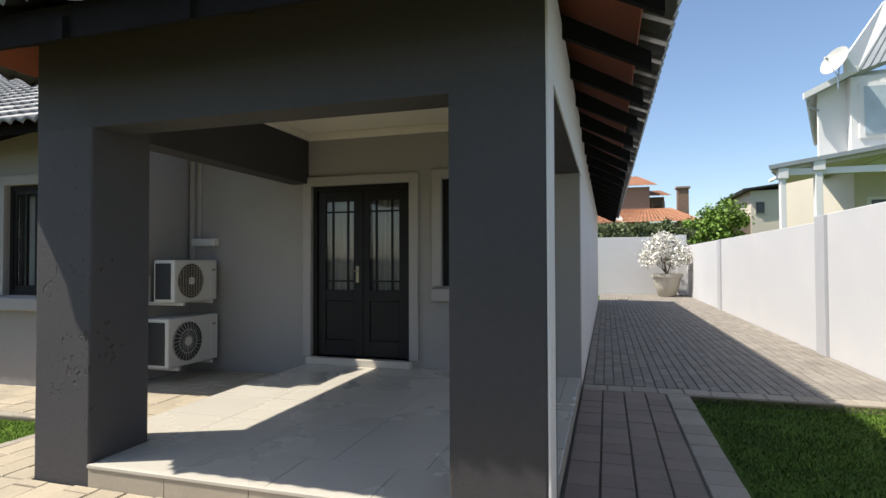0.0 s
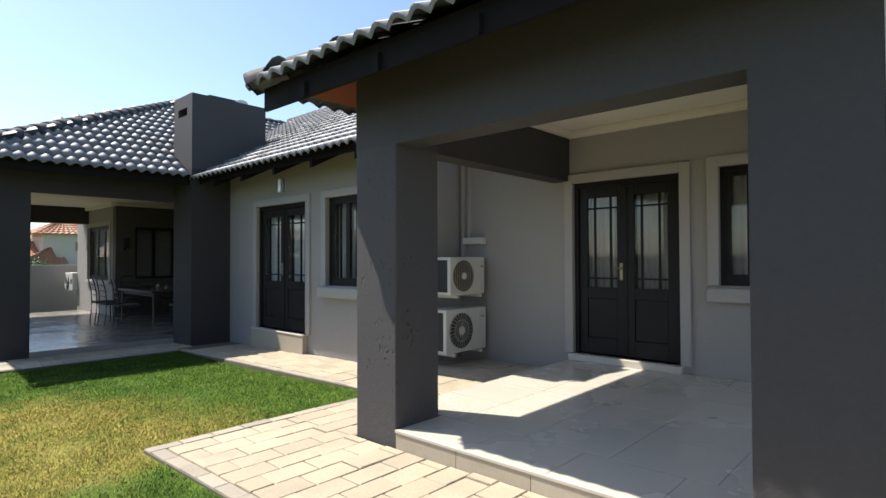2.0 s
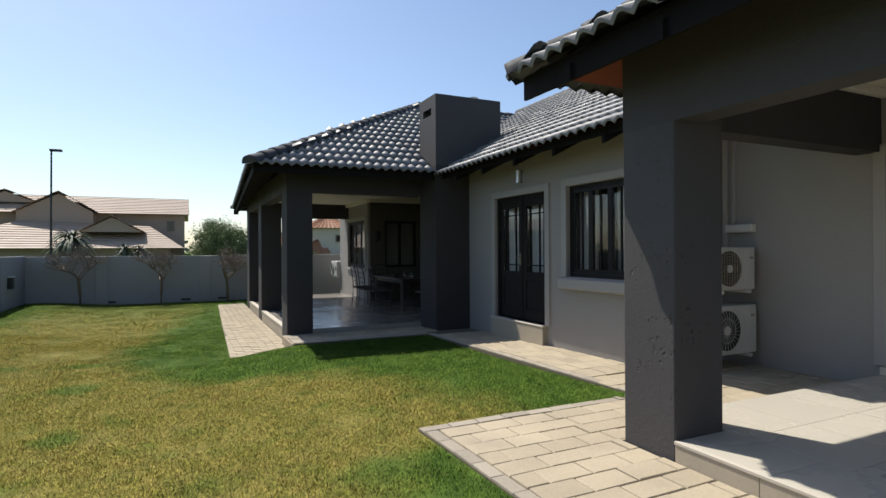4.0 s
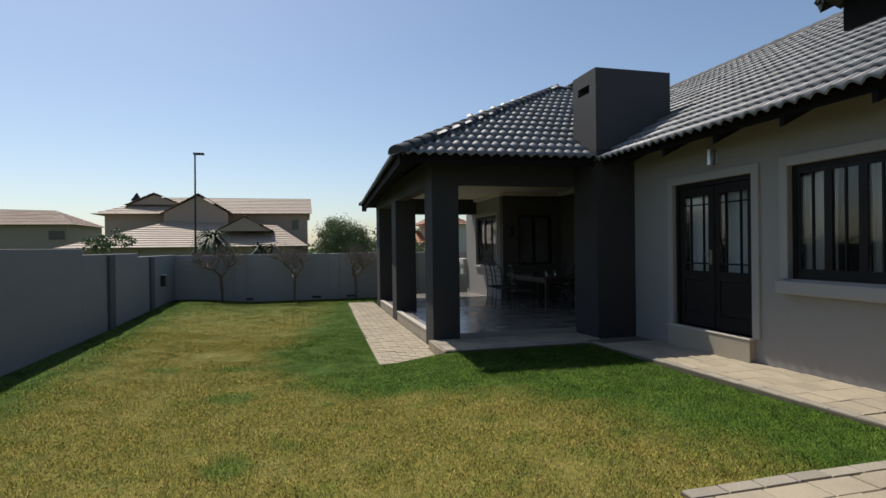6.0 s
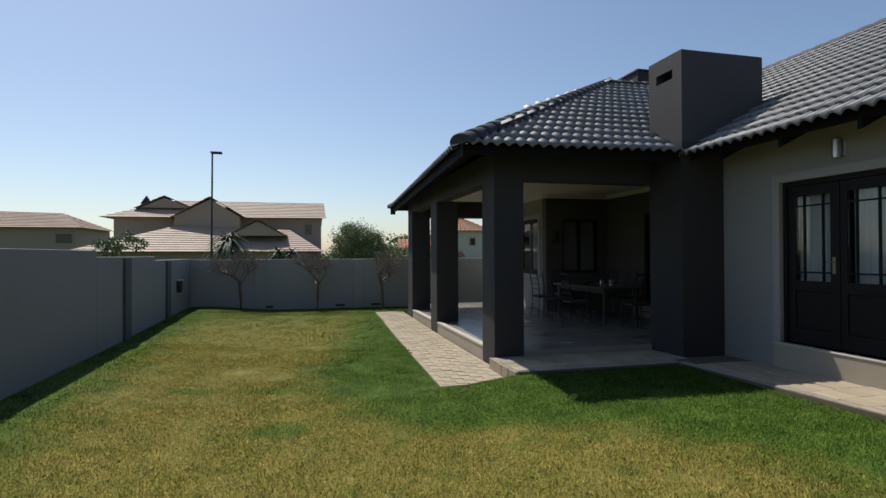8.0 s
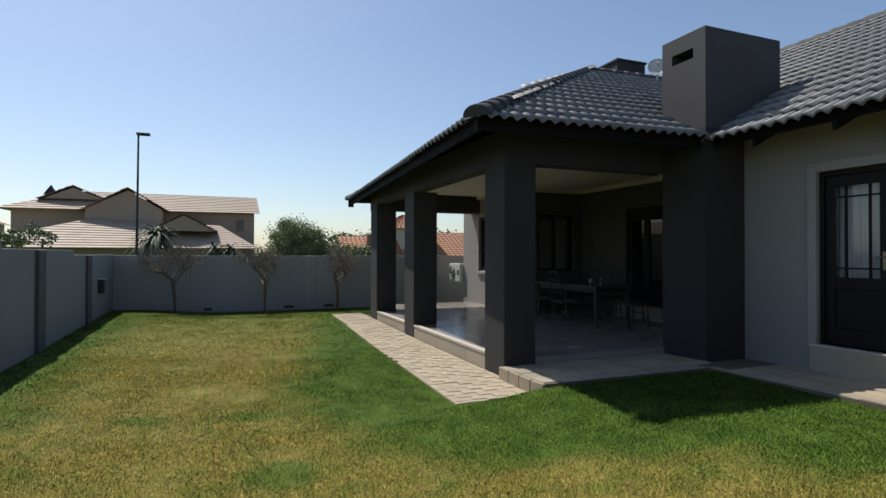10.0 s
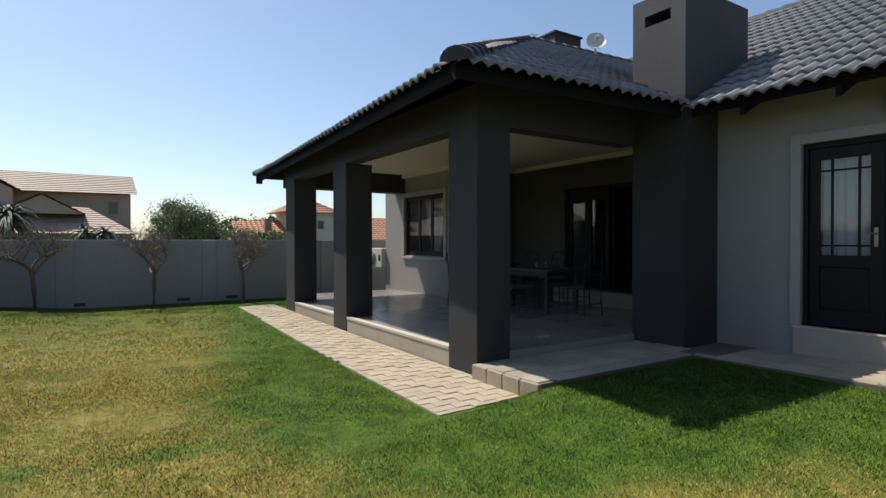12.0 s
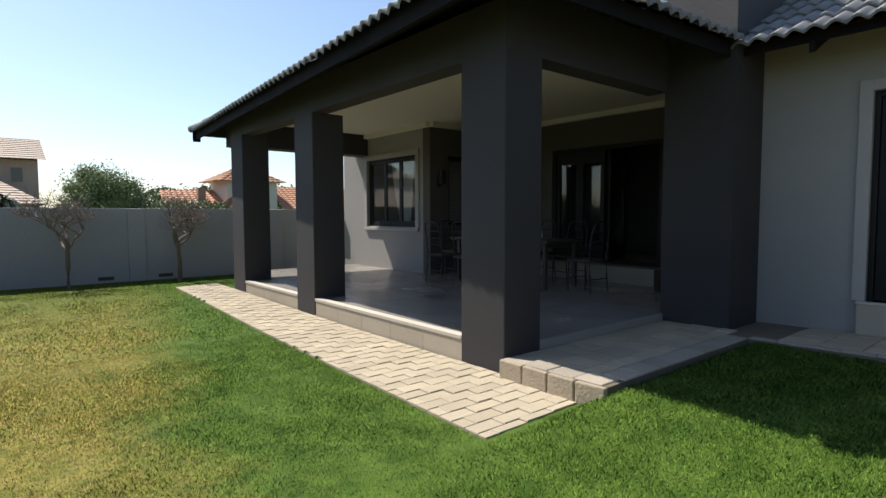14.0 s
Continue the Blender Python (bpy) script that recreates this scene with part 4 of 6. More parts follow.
def air_unit(at, w, d, h, label, fine):
    """An outdoor condenser that faces +x; at is the middle of its base at the back."""
    x, y, z = at
    u = thing("air_conditioner", at, label, "air conditioner", "outdoor units")
    part("casing", B((x, x + d, y - w / 2, y + w / 2, z, z + h), bevel=0.015), M_WHITEMETAL, u)
    part("coil", B((x + 0.03, x + d - 0.05, y - w / 2 - 0.006, y - w / 2 + 0.01, z + 0.04, z + h - 0.04)), M_BLACKPLASTIC, u, "dark finned coil side")
    fy, fz, fr = y - w * 0.14, z + h * 0.5, h * 0.41
    bm = bmesh.new()
    cyl(bm, (x + d - 0.004, fy, fz), (x + d + 0.006, fy, fz), fr, seg=40)
    part("fan_opening", bm, M_BLACKPLASTIC, u)
    bm = bmesh.new()
    bmesh.ops.create_circle(bm, cap_ends=True, segments=18, radius=fr * 0.22, matrix=pose(x + d + 0.022, fy, fz, 0, 90, 0))
    cyl(bm, (x + d + 0.006, fy, fz), (x + d + 0.02, fy, fz), fr * 0.22, seg=18)
    part("fan_hub", bm, M_WHITEMETAL, u)
    grille = bmesh.new()
    if fine:
        for k in range(26):
            a = 2 * math.pi * k / 26
            tube(grille, [(x + d + 0.014, fy + math.cos(a) * fr * 0.2, fz + math.sin(a) * fr * 0.2), (x + d + 0.02, fy + math.cos(a + 0.12) * fr * 0.6, fz + math.sin(a + 0.12) * fr * 0.6), (x + d + 0.008, fy + math.cos(a + 0.2) * fr, fz + math.sin(a + 0.2) * fr)], 0.0024, 4)
    else:
        for k in range(9):
            b = fr * (-0.85 + 1.7 * k / 8)
            e = math.sqrt(max(fr ** 2 - b ** 2, 0))
            tube(grille, [(x + d + 0.012, fy + b, fz - e), (x + d + 0.012, fy + b, fz + e)], 0.004, 4)
    for rr in ((0.6, 1.0) if fine else (0.35, 0.52, 0.7, 0.86, 1.0)):
        tube(grille, [(x + d + 0.014, p[1], p[2]) for p in arc((0, fy, fz), fr * rr, 0, 360, 30)], 0.003, 4)
    part("grille", grille, M_WHITEMETAL if fine else M_PAVERGREY, u, "round wire fan guard")
    part("service_cover", B((x + d - 0.002, x + d + 0.006, y + w * 0.33, y + w / 2 - 0.02, z + 0.05, z + h - 0.05), bevel=0.004), M_WHITEMETAL, u)
    part("badge", B((x + d + 0.004, x + d + 0.009, y + w * 0.36, y + w * 0.44, z + h - 0.14, z + h - 0.11)), M_PAVERGREY, u, "small grey badge")
    for s in (-0.33, 0.33):
        b = part("bracket", B((XAC if x < -4 else x - 0.2, x + d + 0.03, y + w * s - 0.02, y + w * s + 0.02, z - 0.04, z), bevel=0.003), M_WHITEMETAL, u, "white steel wall bracket")
        part("foot", B((x + 0.03, x + 0.07, y + w * s - 0.03, y + w * s + 0.03, z - 0.006, z + 0.008)), M_BLACKPLASTIC, b)
    part("rail", B(((XAC if x < -4 else x - 0.2) + 0.001, (XAC if x < -4 else x - 0.2) + 0.03, y - w * 0.38, y - w * 0.3, z - 0.04, z + 0.3)), M_WHITEMETAL, u)
    return u


air_unit((-4.46, 6.22, 1.21), 0.72, 0.30, 0.50, "small white air conditioner outdoor unit on a wall bracket", False)
air_unit((-4.48, 6.19, 0.46), 0.83, 0.32, 0.57, "larger white air conditioner outdoor unit on a wall bracket", True)
iso = thing("isolator_box", (-4.38, YA, 1.9), "white electrical isolator box with trunking on the wall", "switch box")
part("box", B((-4.55, -4.2, YA - 0.1, YA, 1.89, 1.99), bevel=0.01), M_WHITEMETAL, iso)
part("cover", B((-4.54, -4.21, YA - 0.112, YA - 0.1, 1.9, 1.98), bevel=0.004), M_WHITEMETAL, iso)
part("trunking", B((-4.62, -4.56, YA - 0.05, YA, 1.2, 3.1), bevel=0.004), M_TRIM, iso, "painted vertical pipe cover")
part("trunking", B((-4.50, -4.46, YA - 0.04, YA, 1.99, 3.1), bevel=0.004), M_TRIM, iso, "painted vertical pipe cover")

west = thing("air_conditioner", (-18.8, 5.3, 0.74), "white air conditioner outdoor unit on a bracket at the wall end", "air conditioner", "outdoor units")
part("casing", B((-19.16, -18.37, 5.17, 5.45, 0.80, 1.32), bevel=0.015), M_WHITEMETAL, west)
bm = bmesh.new()
cyl(bm, (-18.93, 5.172, 1.06), (-18.93, 5.158, 1.06), 0.2, seg=30)
part("fan_opening", bm, M_BLACKPLASTIC, west)
grille = bmesh.new()
for rr in (0.06, 0.11, 0.16, 0.2):
    tube(grille, arc((-18.93, 5.15, 1.06), rr, 0, 360, 24, "xz"), 0.006, 4)
part("grille", grille, M_WHITEMETAL, west, "round wire fan guard")
part("badge", B((-18.56, -18.44, 5.163, 5.171, 1.0, 1.14)), M_BLACKPLASTIC, west, "small dark badge")
for yy in (5.22, 5.4):
    part("bracket", B((-19.1, -18.36, yy - 0.02, yy + 0.02, 0.76, 0.80), bevel=0.003), M_WHITEMETAL, west, "white steel wall bracket")

lampw = thing("wall_lamp", (-7.39, YB, 2.9), "small brushed steel up-down wall lamp", "wall lamp")
part("back_plate", B((-7.45, -7.33, YB - 0.015, YB, 2.80, 2.96), bevel=0.004), M_CHROME, lampw)
bm = bmesh.new()
cyl(bm, (-7.39, YB - 0.07, 2.78), (-7.39, YB - 0.07, 2.99), 0.045, seg=20)
part("barrel", bm, M_CHROME, lampw)
part("arm", B((-7.405, -7.375, YB - 0.06, YB - 0.015, 2.87, 2.90)), M_CHROME, lampw)

tap = thing("hose_reel", (-17.8, -3.72, 0.75), "small dark garden tap box on the boundary wall", "tap")
part("box", B((-17.9, -17.7, -3.75, -3.64, 0.72, 1.02), bevel=0.02), M_BLACKPLASTIC, tap)
part("lid", B((-17.91, -17.69, -3.75, -3.62, 1.02, 1.05), bevel=0.01), M_WHITEMETAL, tap)
for yy in (-1.75, 0.35, 1.45, 3.1):
    hole = solid("drain_hole", B((-19.5, -19.488, yy, yy + 0.28, 0.10, 0.17), bevel=0.003), M_BLACKPLASTIC, "dark weep opening low in the garden wall", "drain", kind="")

# dining set
TZ = FL2
table = thing("dining_table", (-13.05, 5.5, TZ), "long dark wooden dining table with iron legs", "table")
part("tabletop", B((-14.15, -11.95, 5.05, 5.95, TZ + 0.71, TZ + 0.75), bevel=0.008), M_TABLEWOOD, table)
part("apron", B((-14.0, -12.1, 5.15, 5.85, TZ + 0.63, TZ + 0.71)), M_TABLEWOOD, table)
for a in (-14.05, -12.1):
    for b in (5.12, 5.83):
        part("leg", B((a, a + 0.06, b, b + 0.06, TZ, TZ + 0.71), bevel=0.006), M_TABLEWOOD, table)


def iron_chair(at):
    c = thing("dining_chair", at, "black wrought-iron dining chair with a curved slatted back", "chair", "chairs round the table")
    x, y, z = at
    for sx in (-0.19, 0.19):
        bm = tube(bmesh.new(), [(x + sx, y + 0.2, z), (x + sx * 0.97, y + 0.19, z + 0.45)], 0.012)
        part("leg", bm, M_METALDARK, c)
        bm = tube(bmesh.new(), [(x + sx, y - 0.23, z), (x + sx, y - 0.2, z + 0.25), (x + sx, y - 0.19, z + 0.46), (x + sx, y - 0.21, z + 0.75), (x + sx * 0.95, y - 0.25, z + 0.93), (x + sx * 0.8, y - 0.27, z + 1.0)], 0.012)
        part("leg", bm, M_METALDARK, c)
    part("seat", B((x - 0.21, x + 0.21, y - 0.21, y + 0.22, z + 0.44, z + 0.485), bevel=0.015), M_SEAT, c, "brown padded seat")
    bm = tube(bmesh.new(), [(x + s * 0.152, y - 0.27 + 0.0 * s, z + 1.0 + 0.03 * (1 - s * s)) for s in (-1, -0.6, -0.2, 0.2, 0.6, 1)], 0.013)
    part("top_rail", bm, M_METALDARK, c)
    for h in (0.62, 0.74, 0.86):
        bm = tube(bmesh.new(), [(x + s * 0.185, y - 0.205 - (h - 0.62) * 0.2, z + h + 0.015 * (1 - s * s)) for s in (-1, -0.5, 0, 0.5, 1)], 0.009, 6)
        part("back_slat", bm, M_METALDARK, c)
    bm = tube(bmesh.new(), [(x - 0.19, y + 0.195, z + 0.2), (x + 0.19, y + 0.195, z + 0.2)], 0.008, 6)
    part("stretcher", bm, M_METALDARK, c)
    bm = tube(bmesh.new(), [(x - 0.19, y - 0.2, z + 0.2), (x + 0.19, y - 0.2, z + 0.2)], 0.008, 6)
    part("stretcher", bm, M_METALDARK, c)
    return c


first = iron_chair((-13.95, 4.72, TZ))
for x, y, a in ((-13.2, 4.68, 4), (-12.4, 4.72, -5), (-13.8, 6.15, 182), (-13.1, 6.2, 177), (-12.4, 6.16, 184), (-14.5, 5.5, -92), (-11.6, 5.55, 86)):
    copy_thing(first, pose(x, y, TZ, 0, 0, a))
bowl = thing("bowl", (-13.3, 5.45, TZ + 0.75), "dark pottery fruit bowl on the table", "bowl")
bm = bmesh.new()
prof = ((0.05, 0.0), (0.06, 0.012), (0.11, 0.04), (0.16, 0.09), (0.155, 0.09), (0.10, 0.045), (0.0, 0.02))
rings = [[bm.verts.new((-13.3 + r * math.cos(2 * math.pi * k / 20), 5.45 + r * math.sin(2 * math.pi * k / 20), TZ + 0.75 + h)) for k in range(20)] for r, h in prof[:-1]]
for a, b in zip(rings, rings[1:]):
    for k in range(20):
        bm.faces.new((a[k], a[(k + 1) % 20], b[(k + 1) % 20], b[k]))
bm.faces.new(rings[-1])
bm.faces.new(rings[0][::-1])
part("body", bm, M_TABLEWOOD, bowl)
for k, (a, b) in enumerate(((-12.6, 5.4), (-12.5, 5.55))):
    gl = solid("drinking_glass", cyl(bmesh.new(), (a, b, TZ + 0.752), (a, b, TZ + 0.88), 0.028, 0.034, 14), M_GLASS, "clear drinking glass on the table", "glass", kind="")
walllamp2 = thing("wall_lamp", (-15.0, 5.5, 2.0), "dark lantern on the porch wall", "wall lamp")
part("back_plate", B((XW, XW + 0.02, 5.46, 5.54, 1.95, 2.15)), M_METALDARK, walllamp2)
part("lantern", B((XW + 0.05, XW + 0.17, 5.44, 5.56, 2.0, 2.25), bevel=0.01), M_METALDARK, walllamp2)
part("arm", B((XW + 0.02, XW + 0.06, 5.49, 5.51, 2.1, 2.13)), M_METALDARK, walllamp2)


# satellite dishes
def dish(at, aim, r, label):
    d = thing("satellite_dish", at, label, "satellite dish")
    at, aim = Vector(at), Vector(aim).normalized()
    q = aim.to_track_quat("Z", "Y").to_matrix().to_4x4()
    bm = bmesh.new()
    c = at + Vector((0, 0, r + 0.12))
    rows = []
    for i in range(7):
        rr = r * i / 6
        rows.append([bm.verts.new(c + q.to_3x3() @ Vector((rr * math.cos(2 * math.pi * k / 28), rr * math.sin(2 * math.pi * k / 28) * 1.06, 0.35 * rr * rr / r))) for k in range(28)] if i else [bm.verts.new(c)])
    for k in range(28):
        bm.faces.new((rows[0][0], rows[1][k], rows[1][(k + 1) % 28]))
    for a, b in zip(rows[1:], rows[2:]):
        for k in range(28):
            bm.faces.new((a[k], b[k], b[(k + 1) % 28], a[(k + 1) % 28]))
    bm.normal_update()
    bmesh.ops.solidify(bm, geom=bm.faces[:], thickness=0.01)
    smooth(part("reflector", bm, M_WHITEMETAL, d))
    tip = c + aim * r * 1.15 - Vector((0, 0, r * 0.25))
    part("feed_arm", tube(bmesh.new(), [c - Vector((0, 0, r * 0.95)), tip], 0.012, 6), M_WHITEMETAL, d)
    part("feed_horn", tube(bmesh.new(), [tip + aim * 0.03, tip - aim * 0.09], 0.035, 10), M_WHITEMETAL, d)
    part("mast", tube(bmesh.new(), [at - Vector((0, 0, 0.25)), at + Vector((0, 0, 0.05)), c - aim * 0.08], 0.02, 8), M_CHROME, d)
    return d


dish((-13.3, 7.75, 5.42), (0.75, -0.6, 0.45), 0.21, "round pale satellite dish on the ridge")

# ---------- plants ----------
def leaf_mat(name, c, k=0.5):
    m = mat(name, c, 0.6, var=0.25, scale=2.0, fine=12, per_object=0.35, spec=0.3)
    m.node_tree.nodes["Principled BSDF"].inputs["Subsurface Weight"].default_value = 0.0
    return m


M_LEAF = leaf_mat("green_leaves", (0.2, 0.235, 0.105))
M_LEAFLIME = leaf_mat("bright_leaves", (0.15, 0.24, 0.04))
M_LEAFGREY = leaf_mat("grey_green_leaves", (0.14, 0.17, 0.075))
M_ALOE = leaf_mat("aloe_leaves", (0.075, 0.10, 0.06))
M_PETAL = leaf_mat("white_petals", (0.78, 0.75, 0.68))
M_BARK = mat("bark", (0.13, 0.095, 0.065), 0.9, var=0.3, scale=8, fine=50, bump=0.6, bump_scale=40)
M_TWIG = mat("grey_twigs", (0.15, 0.118, 0.09), 0.9, var=0.3, scale=8, fine=50)
rng = np.random.default_rng(5)


def leaf_cloud(points, size, spread=0.4, stretch=1.6):
    """One small folded quad at every point, turned at random."""
    n = len(points)
    d = rng.normal(size=(n, 3))
    d /= np.linalg.norm(d, axis=1)[:, None]
    e = np.cross(d, rng.normal(size=(n, 3)))
    e /= np.linalg.norm(e, axis=1)[:, None]
    s = size * (1 + spread * rng.uniform(-1, 1, n))[:, None]
    p = np.asarray(points)
    a, b, c, f = p - d * s * stretch / 2, p + e * s / 2, p + d * s * stretch / 2, p - e * s / 2
    verts = np.stack([a, b, c, f], 1).reshape(-1, 3)
    faces = np.arange(4 * n).reshape(-1, 4)
    return verts, faces


def cloud_part(name, points, size, material, parent, label=""):
    v, fc = leaf_cloud(points, size)
    me = bpy.data.meshes.new(name)
    me.from_pydata(v.tolist(), [], fc.tolist())
    me.materials.append(material)
    ob = new(name, me)
    ob.parent = parent
    if parent:
        ob.matrix_parent_inverse = Matrix.Translation(-parent.location)
    return tagged(ob, label)


def clumps(centre, radii, n_clumps, per, tight=0.13, low=-0.6):
    """Points in clumps spread through the shell of an ellipsoid, with gaps between them."""
    out = []
    c, r = np.array(centre), np.array(radii)
    while len(out) < n_clumps:
        v = rng.normal(size=3)
        v /= np.linalg.norm(v)
        if v[2] < low:
            continue
        at = c + r * v * rng.uniform(0.45, 1.05)
        out.append(at + rng.normal(size=(per, 3)) * r * tight * rng.uniform(0.6, 1.3))
    return np.concatenate(out)


def branches(bm, start, direction, length, radius, depth, tips, bend=0.35, forks=(2, 3)):
    p, d = Vector(start), Vector(direction).normalized()
    pts, rad = [p.copy()], [radius]
    n = 4
    for i in range(n):
        d = (d + Vector((random.gauss(0, bend), random.gauss(0, bend), random.gauss(0.05, bend * 0.6))) * 0.4).normalized()
        p = p + d * length / n
        pts.append(p.copy())
        rad.append(radius * (1 - 0.45 * (i + 1) / n))
    tube(bm, pts, rad, 7 if depth > 1 else 4)
    if depth == 0:
        tips.append(np.array(p))
        tips.append(np.array(pts[2]))
        return
    for k in range(random.randint(*forks)):
        a = random.uniform(0, 2 * math.pi)
        side = Vector((math.cos(a), math.sin(a), random.uniform(0.1, 0.6)))
        branches(bm, pts[-1 - (k % 2)], d * 0.5 + side * random.uniform(0.5, 0.9), length * random.uniform(0.6, 0.8), radius * 0.55, depth - 1, tips, bend, forks)


def bare_tree(at, height, label):
    t = thing("tree", at, label, "tree", "young trees by the wall")
    trunk, twigs, tips = bmesh.new(), bmesh.new(), []
    x, y, z = at
    top = Vector((x + random.uniform(-0.05, 0.05), y + random.uniform(-0.05, 0.05), z + height * 0.42))
    tube(trunk, [(x, y, z - 0.05), (x + 0.01, y, z + height * 0.2), tuple(top)], [0.052, 0.042, 0.038], 10)
    for k in range(5):
        a = 2 * math.pi * k / 5 + random.uniform(-0.4, 0.4)
        branches(twigs, tuple(top - Vector((0, 0, 0.12 * (k % 2)))), (math.cos(a) * 0.7, math.sin(a) * 0.7, 1.15), height * 0.24, 0.026, 4, tips, 0.6, (3, 4))
    part("trunk", trunk, M_BARK, t)
    part("crown", twigs, M_TWIG, t, "spreading bare twigs")
    return t


def leafy_tree(at, height, radii, n_clumps, per, size, material, label, trunk_r=0.15, name="tree", category="tree", low=-0.6):
    t = thing(name, at, label, category)
    x, y, z = at
    bm, tips = bmesh.new(), []
    tube(bm, [(x, y, z - 0.2), (x + 0.1, y, z + height * 0.3), (x, y + 0.1, z + height * 0.5)], [trunk_r, trunk_r * 0.8, trunk_r * 0.6], 10)
    for k in range(5):
        a = 2 * math.pi * k / 5
        branches(bm, (x, y, z + height * 0.42), (math.cos(a), math.sin(a), 0.9), height * 0.3, trunk_r * 0.5, 1, tips)
    part("trunk", bm, M_BARK, t)
    cloud_part("crown", clumps((x, y, z + height - radii[2]), radii, n_clumps, per, low=low), size, material, t, "many small leaves in loose clumps")
    return t


bare_tree((-19.0, -2.33, 0.07), 2.0, "young leafless tree with a fine twiggy crown")
bare_tree((-18.8, -0.2, 0.07), 1.95, "young leafless tree with a fine twiggy crown")
bare_tree((-18.8, 1.7, 0.07), 1.9, "young leafless tree with a fine twiggy crown")
leafy_tree((-33, 2.3, -1.0), 4.4, (1.3, 1.4, 1.3), 190, 150, 0.05, M_LEAF, "broad green thorn tree beyond the garden wall")
leafy_tree((-31, 5.4, -1.0), 2.95, (1.4, 2.0, 0.75), 120, 130, 0.055, M_LEAFGREY, "grey-green tree beyond the garden wall")
leafy_tree((-33.5, 3.6, -1.0), 3.2, (1.2, 2.4, 0.9), 170, 140, 0.055, M_LEAF, "low green bush beyond the garden wall", 0.1, "bush", "bush")
leafy_tree((-24.5, -7.0, -0.8), 3.35, (0.8, 0.85, 0.5), 34, 46, 0.055, M_LEAFGREY, "feathery light green young tree beyond the wall")
leafy_tree((-43, 9.5, -1.0), 4.3, (3.5, 4.5, 1.6), 90, 200, 0.13, M_LEAFGREY, "spreading flat-crowned tree far beyond the wall")
leafy_tree((-44, 14, -1.0), 4.2, (3, 4, 1.5), 90, 200, 0.13, M_LEAF, "dark green tree far beyond the wall")
leafy_tree((5.3, 27, 0.2), 3.9, (1.15, 1.0, 1.1), 70, 120, 0.09, M_LEAFLIME, "bright lime-green bush behind the passage wall", 0.08, "bush", "bush")
leafy_tree((1.2, 25.0, 0.2), 3.15, (1.5, 0.6, 0.65), 60, 110, 0.07, M_LEAFGREY, "grey-green hedge shrub above the back wall", 0.06, "bush", "bush")
leafy_tree((-1.2, 25.1, 0.2), 3.2, (1.3, 0.6, 0.65), 50, 110, 0.07, M_LEAFGREY, "grey-green hedge shrub above the back wall", 0.06, "bush", "bush")
leafy_tree((3.0, 25.2, 0.2), 3.1, (0.9, 0.5, 0.6), 40, 100, 0.07, M_LEAFGREY, "grey-green hedge shrub above the back wall", 0.06, "bush", "bush")


def aloe(at, trunk_h, r, n, label):
    t = thing("aloe", at, label, "tree aloe", "tree aloes beyond the wall")
    x, y, z = at
    part("trunk", tube(bmesh.new(), [(x, y, z), (x, y + 0.03, z + trunk_h)], [0.11, 0.09], 10), M_BARK, t)
    for k in range(n):
        a, e = random.uniform(0, 2 * math.pi), random.uniform(-0.7, 1.2)
        d = Vector((math.cos(a) * math.cos(e), math.sin(a) * math.cos(e), math.sin(e)))
        side = d.cross(Vector((0, 0, 1))).normalized()
        o = Vector((x, y, z + trunk_h + random.uniform(-0.1, 0.12)))
        bm = bmesh.new()
        prev = None
        for i in range(6):
            s = i / 5
            w = 0.05 * (1 - s) ** 0.7 + 0.003
            p = o + d * r * s - Vector((0, 0, 0.85 * r * s * s * (0.5 + 0.5 * math.cos(e))))
            ring = [bm.verts.new(p + side * w), bm.verts.new(p - Vector((0, 0, w * 0.35))), bm.verts.new(p - side * w)]
            if prev:
                for q in range(2):
                    bm.faces.new((prev[q], prev[q + 1], ring[q + 1], ring[q]))
                bm.faces.new((prev[2], prev[0], ring[0], ring[2]))
            prev = ring
        part("leaf", bm, M_ALOE, t)
    return t


aloe((-22.3, -3.06, -0.3), 2.42, 0.95, 150, "tree aloe with a rosette of narrow drooping leaves")
aloe((-22.6, -1.5, -0.3), 2.0, 0.52, 70, "low tree aloe just above the garden wall")
aloe((-22.9, -1.0, -0.3), 2.0, 0.55, 70, "low tree aloe just above the garden wall")

# far wooded skyline
pts = []
for k in range(520):
    a = radians(random.uniform(96, 290)) if k < 380 else radians(random.uniform(20, 96))
    rad = random.uniform(75, 120)
    h = random.uniform(0.8, 3.0) + (1.2 if random.random() < 0.15 else 0)
    c = np.array((math.cos(a) * rad - 10, math.sin(a) * rad, h * 0.5 - 0.6))
    pts.append(c + rng.normal(size=(42, 3)) * np.array((1.6, 1.6, h * 0.42)))
v, fc = leaf_cloud(np.concatenate(pts), 0.55)
raw("woodland", v.tolist(), fc.tolist(), M_LEAF, "far belt of bushveld trees on the skyline", "woodland", "stuff")

# potted white bougainvillea
pot = thing("flower_pot", (2.78, 22.6, 0.335), "large tapered cream plant pot with white bougainvillea", "flower pot")
bm = bmesh.new()
prof = ((0.26, 0.0), (0.31, 0.03), (0.43, 0.42), (0.50, 0.70), (0.55, 0.72), (0.56, 0.84), (0.50, 0.84), (0.47, 0.76))
rings = [[bm.verts.new((2.78 + r * math.cos(2 * math.pi * k / 28), 22.6 + r * math.sin(2 * math.pi * k / 28), 0.335 + h)) for k in range(28)] for r, h in prof]
for a, b in zip(rings, rings[1:]):
    for k in range(28):
        bm.faces.new((a[k], a[(k + 1) % 28], b[(k + 1) % 28], b[k]))
bm.faces.new(rings[0][::-1])
bm.faces.new(rings[-1])
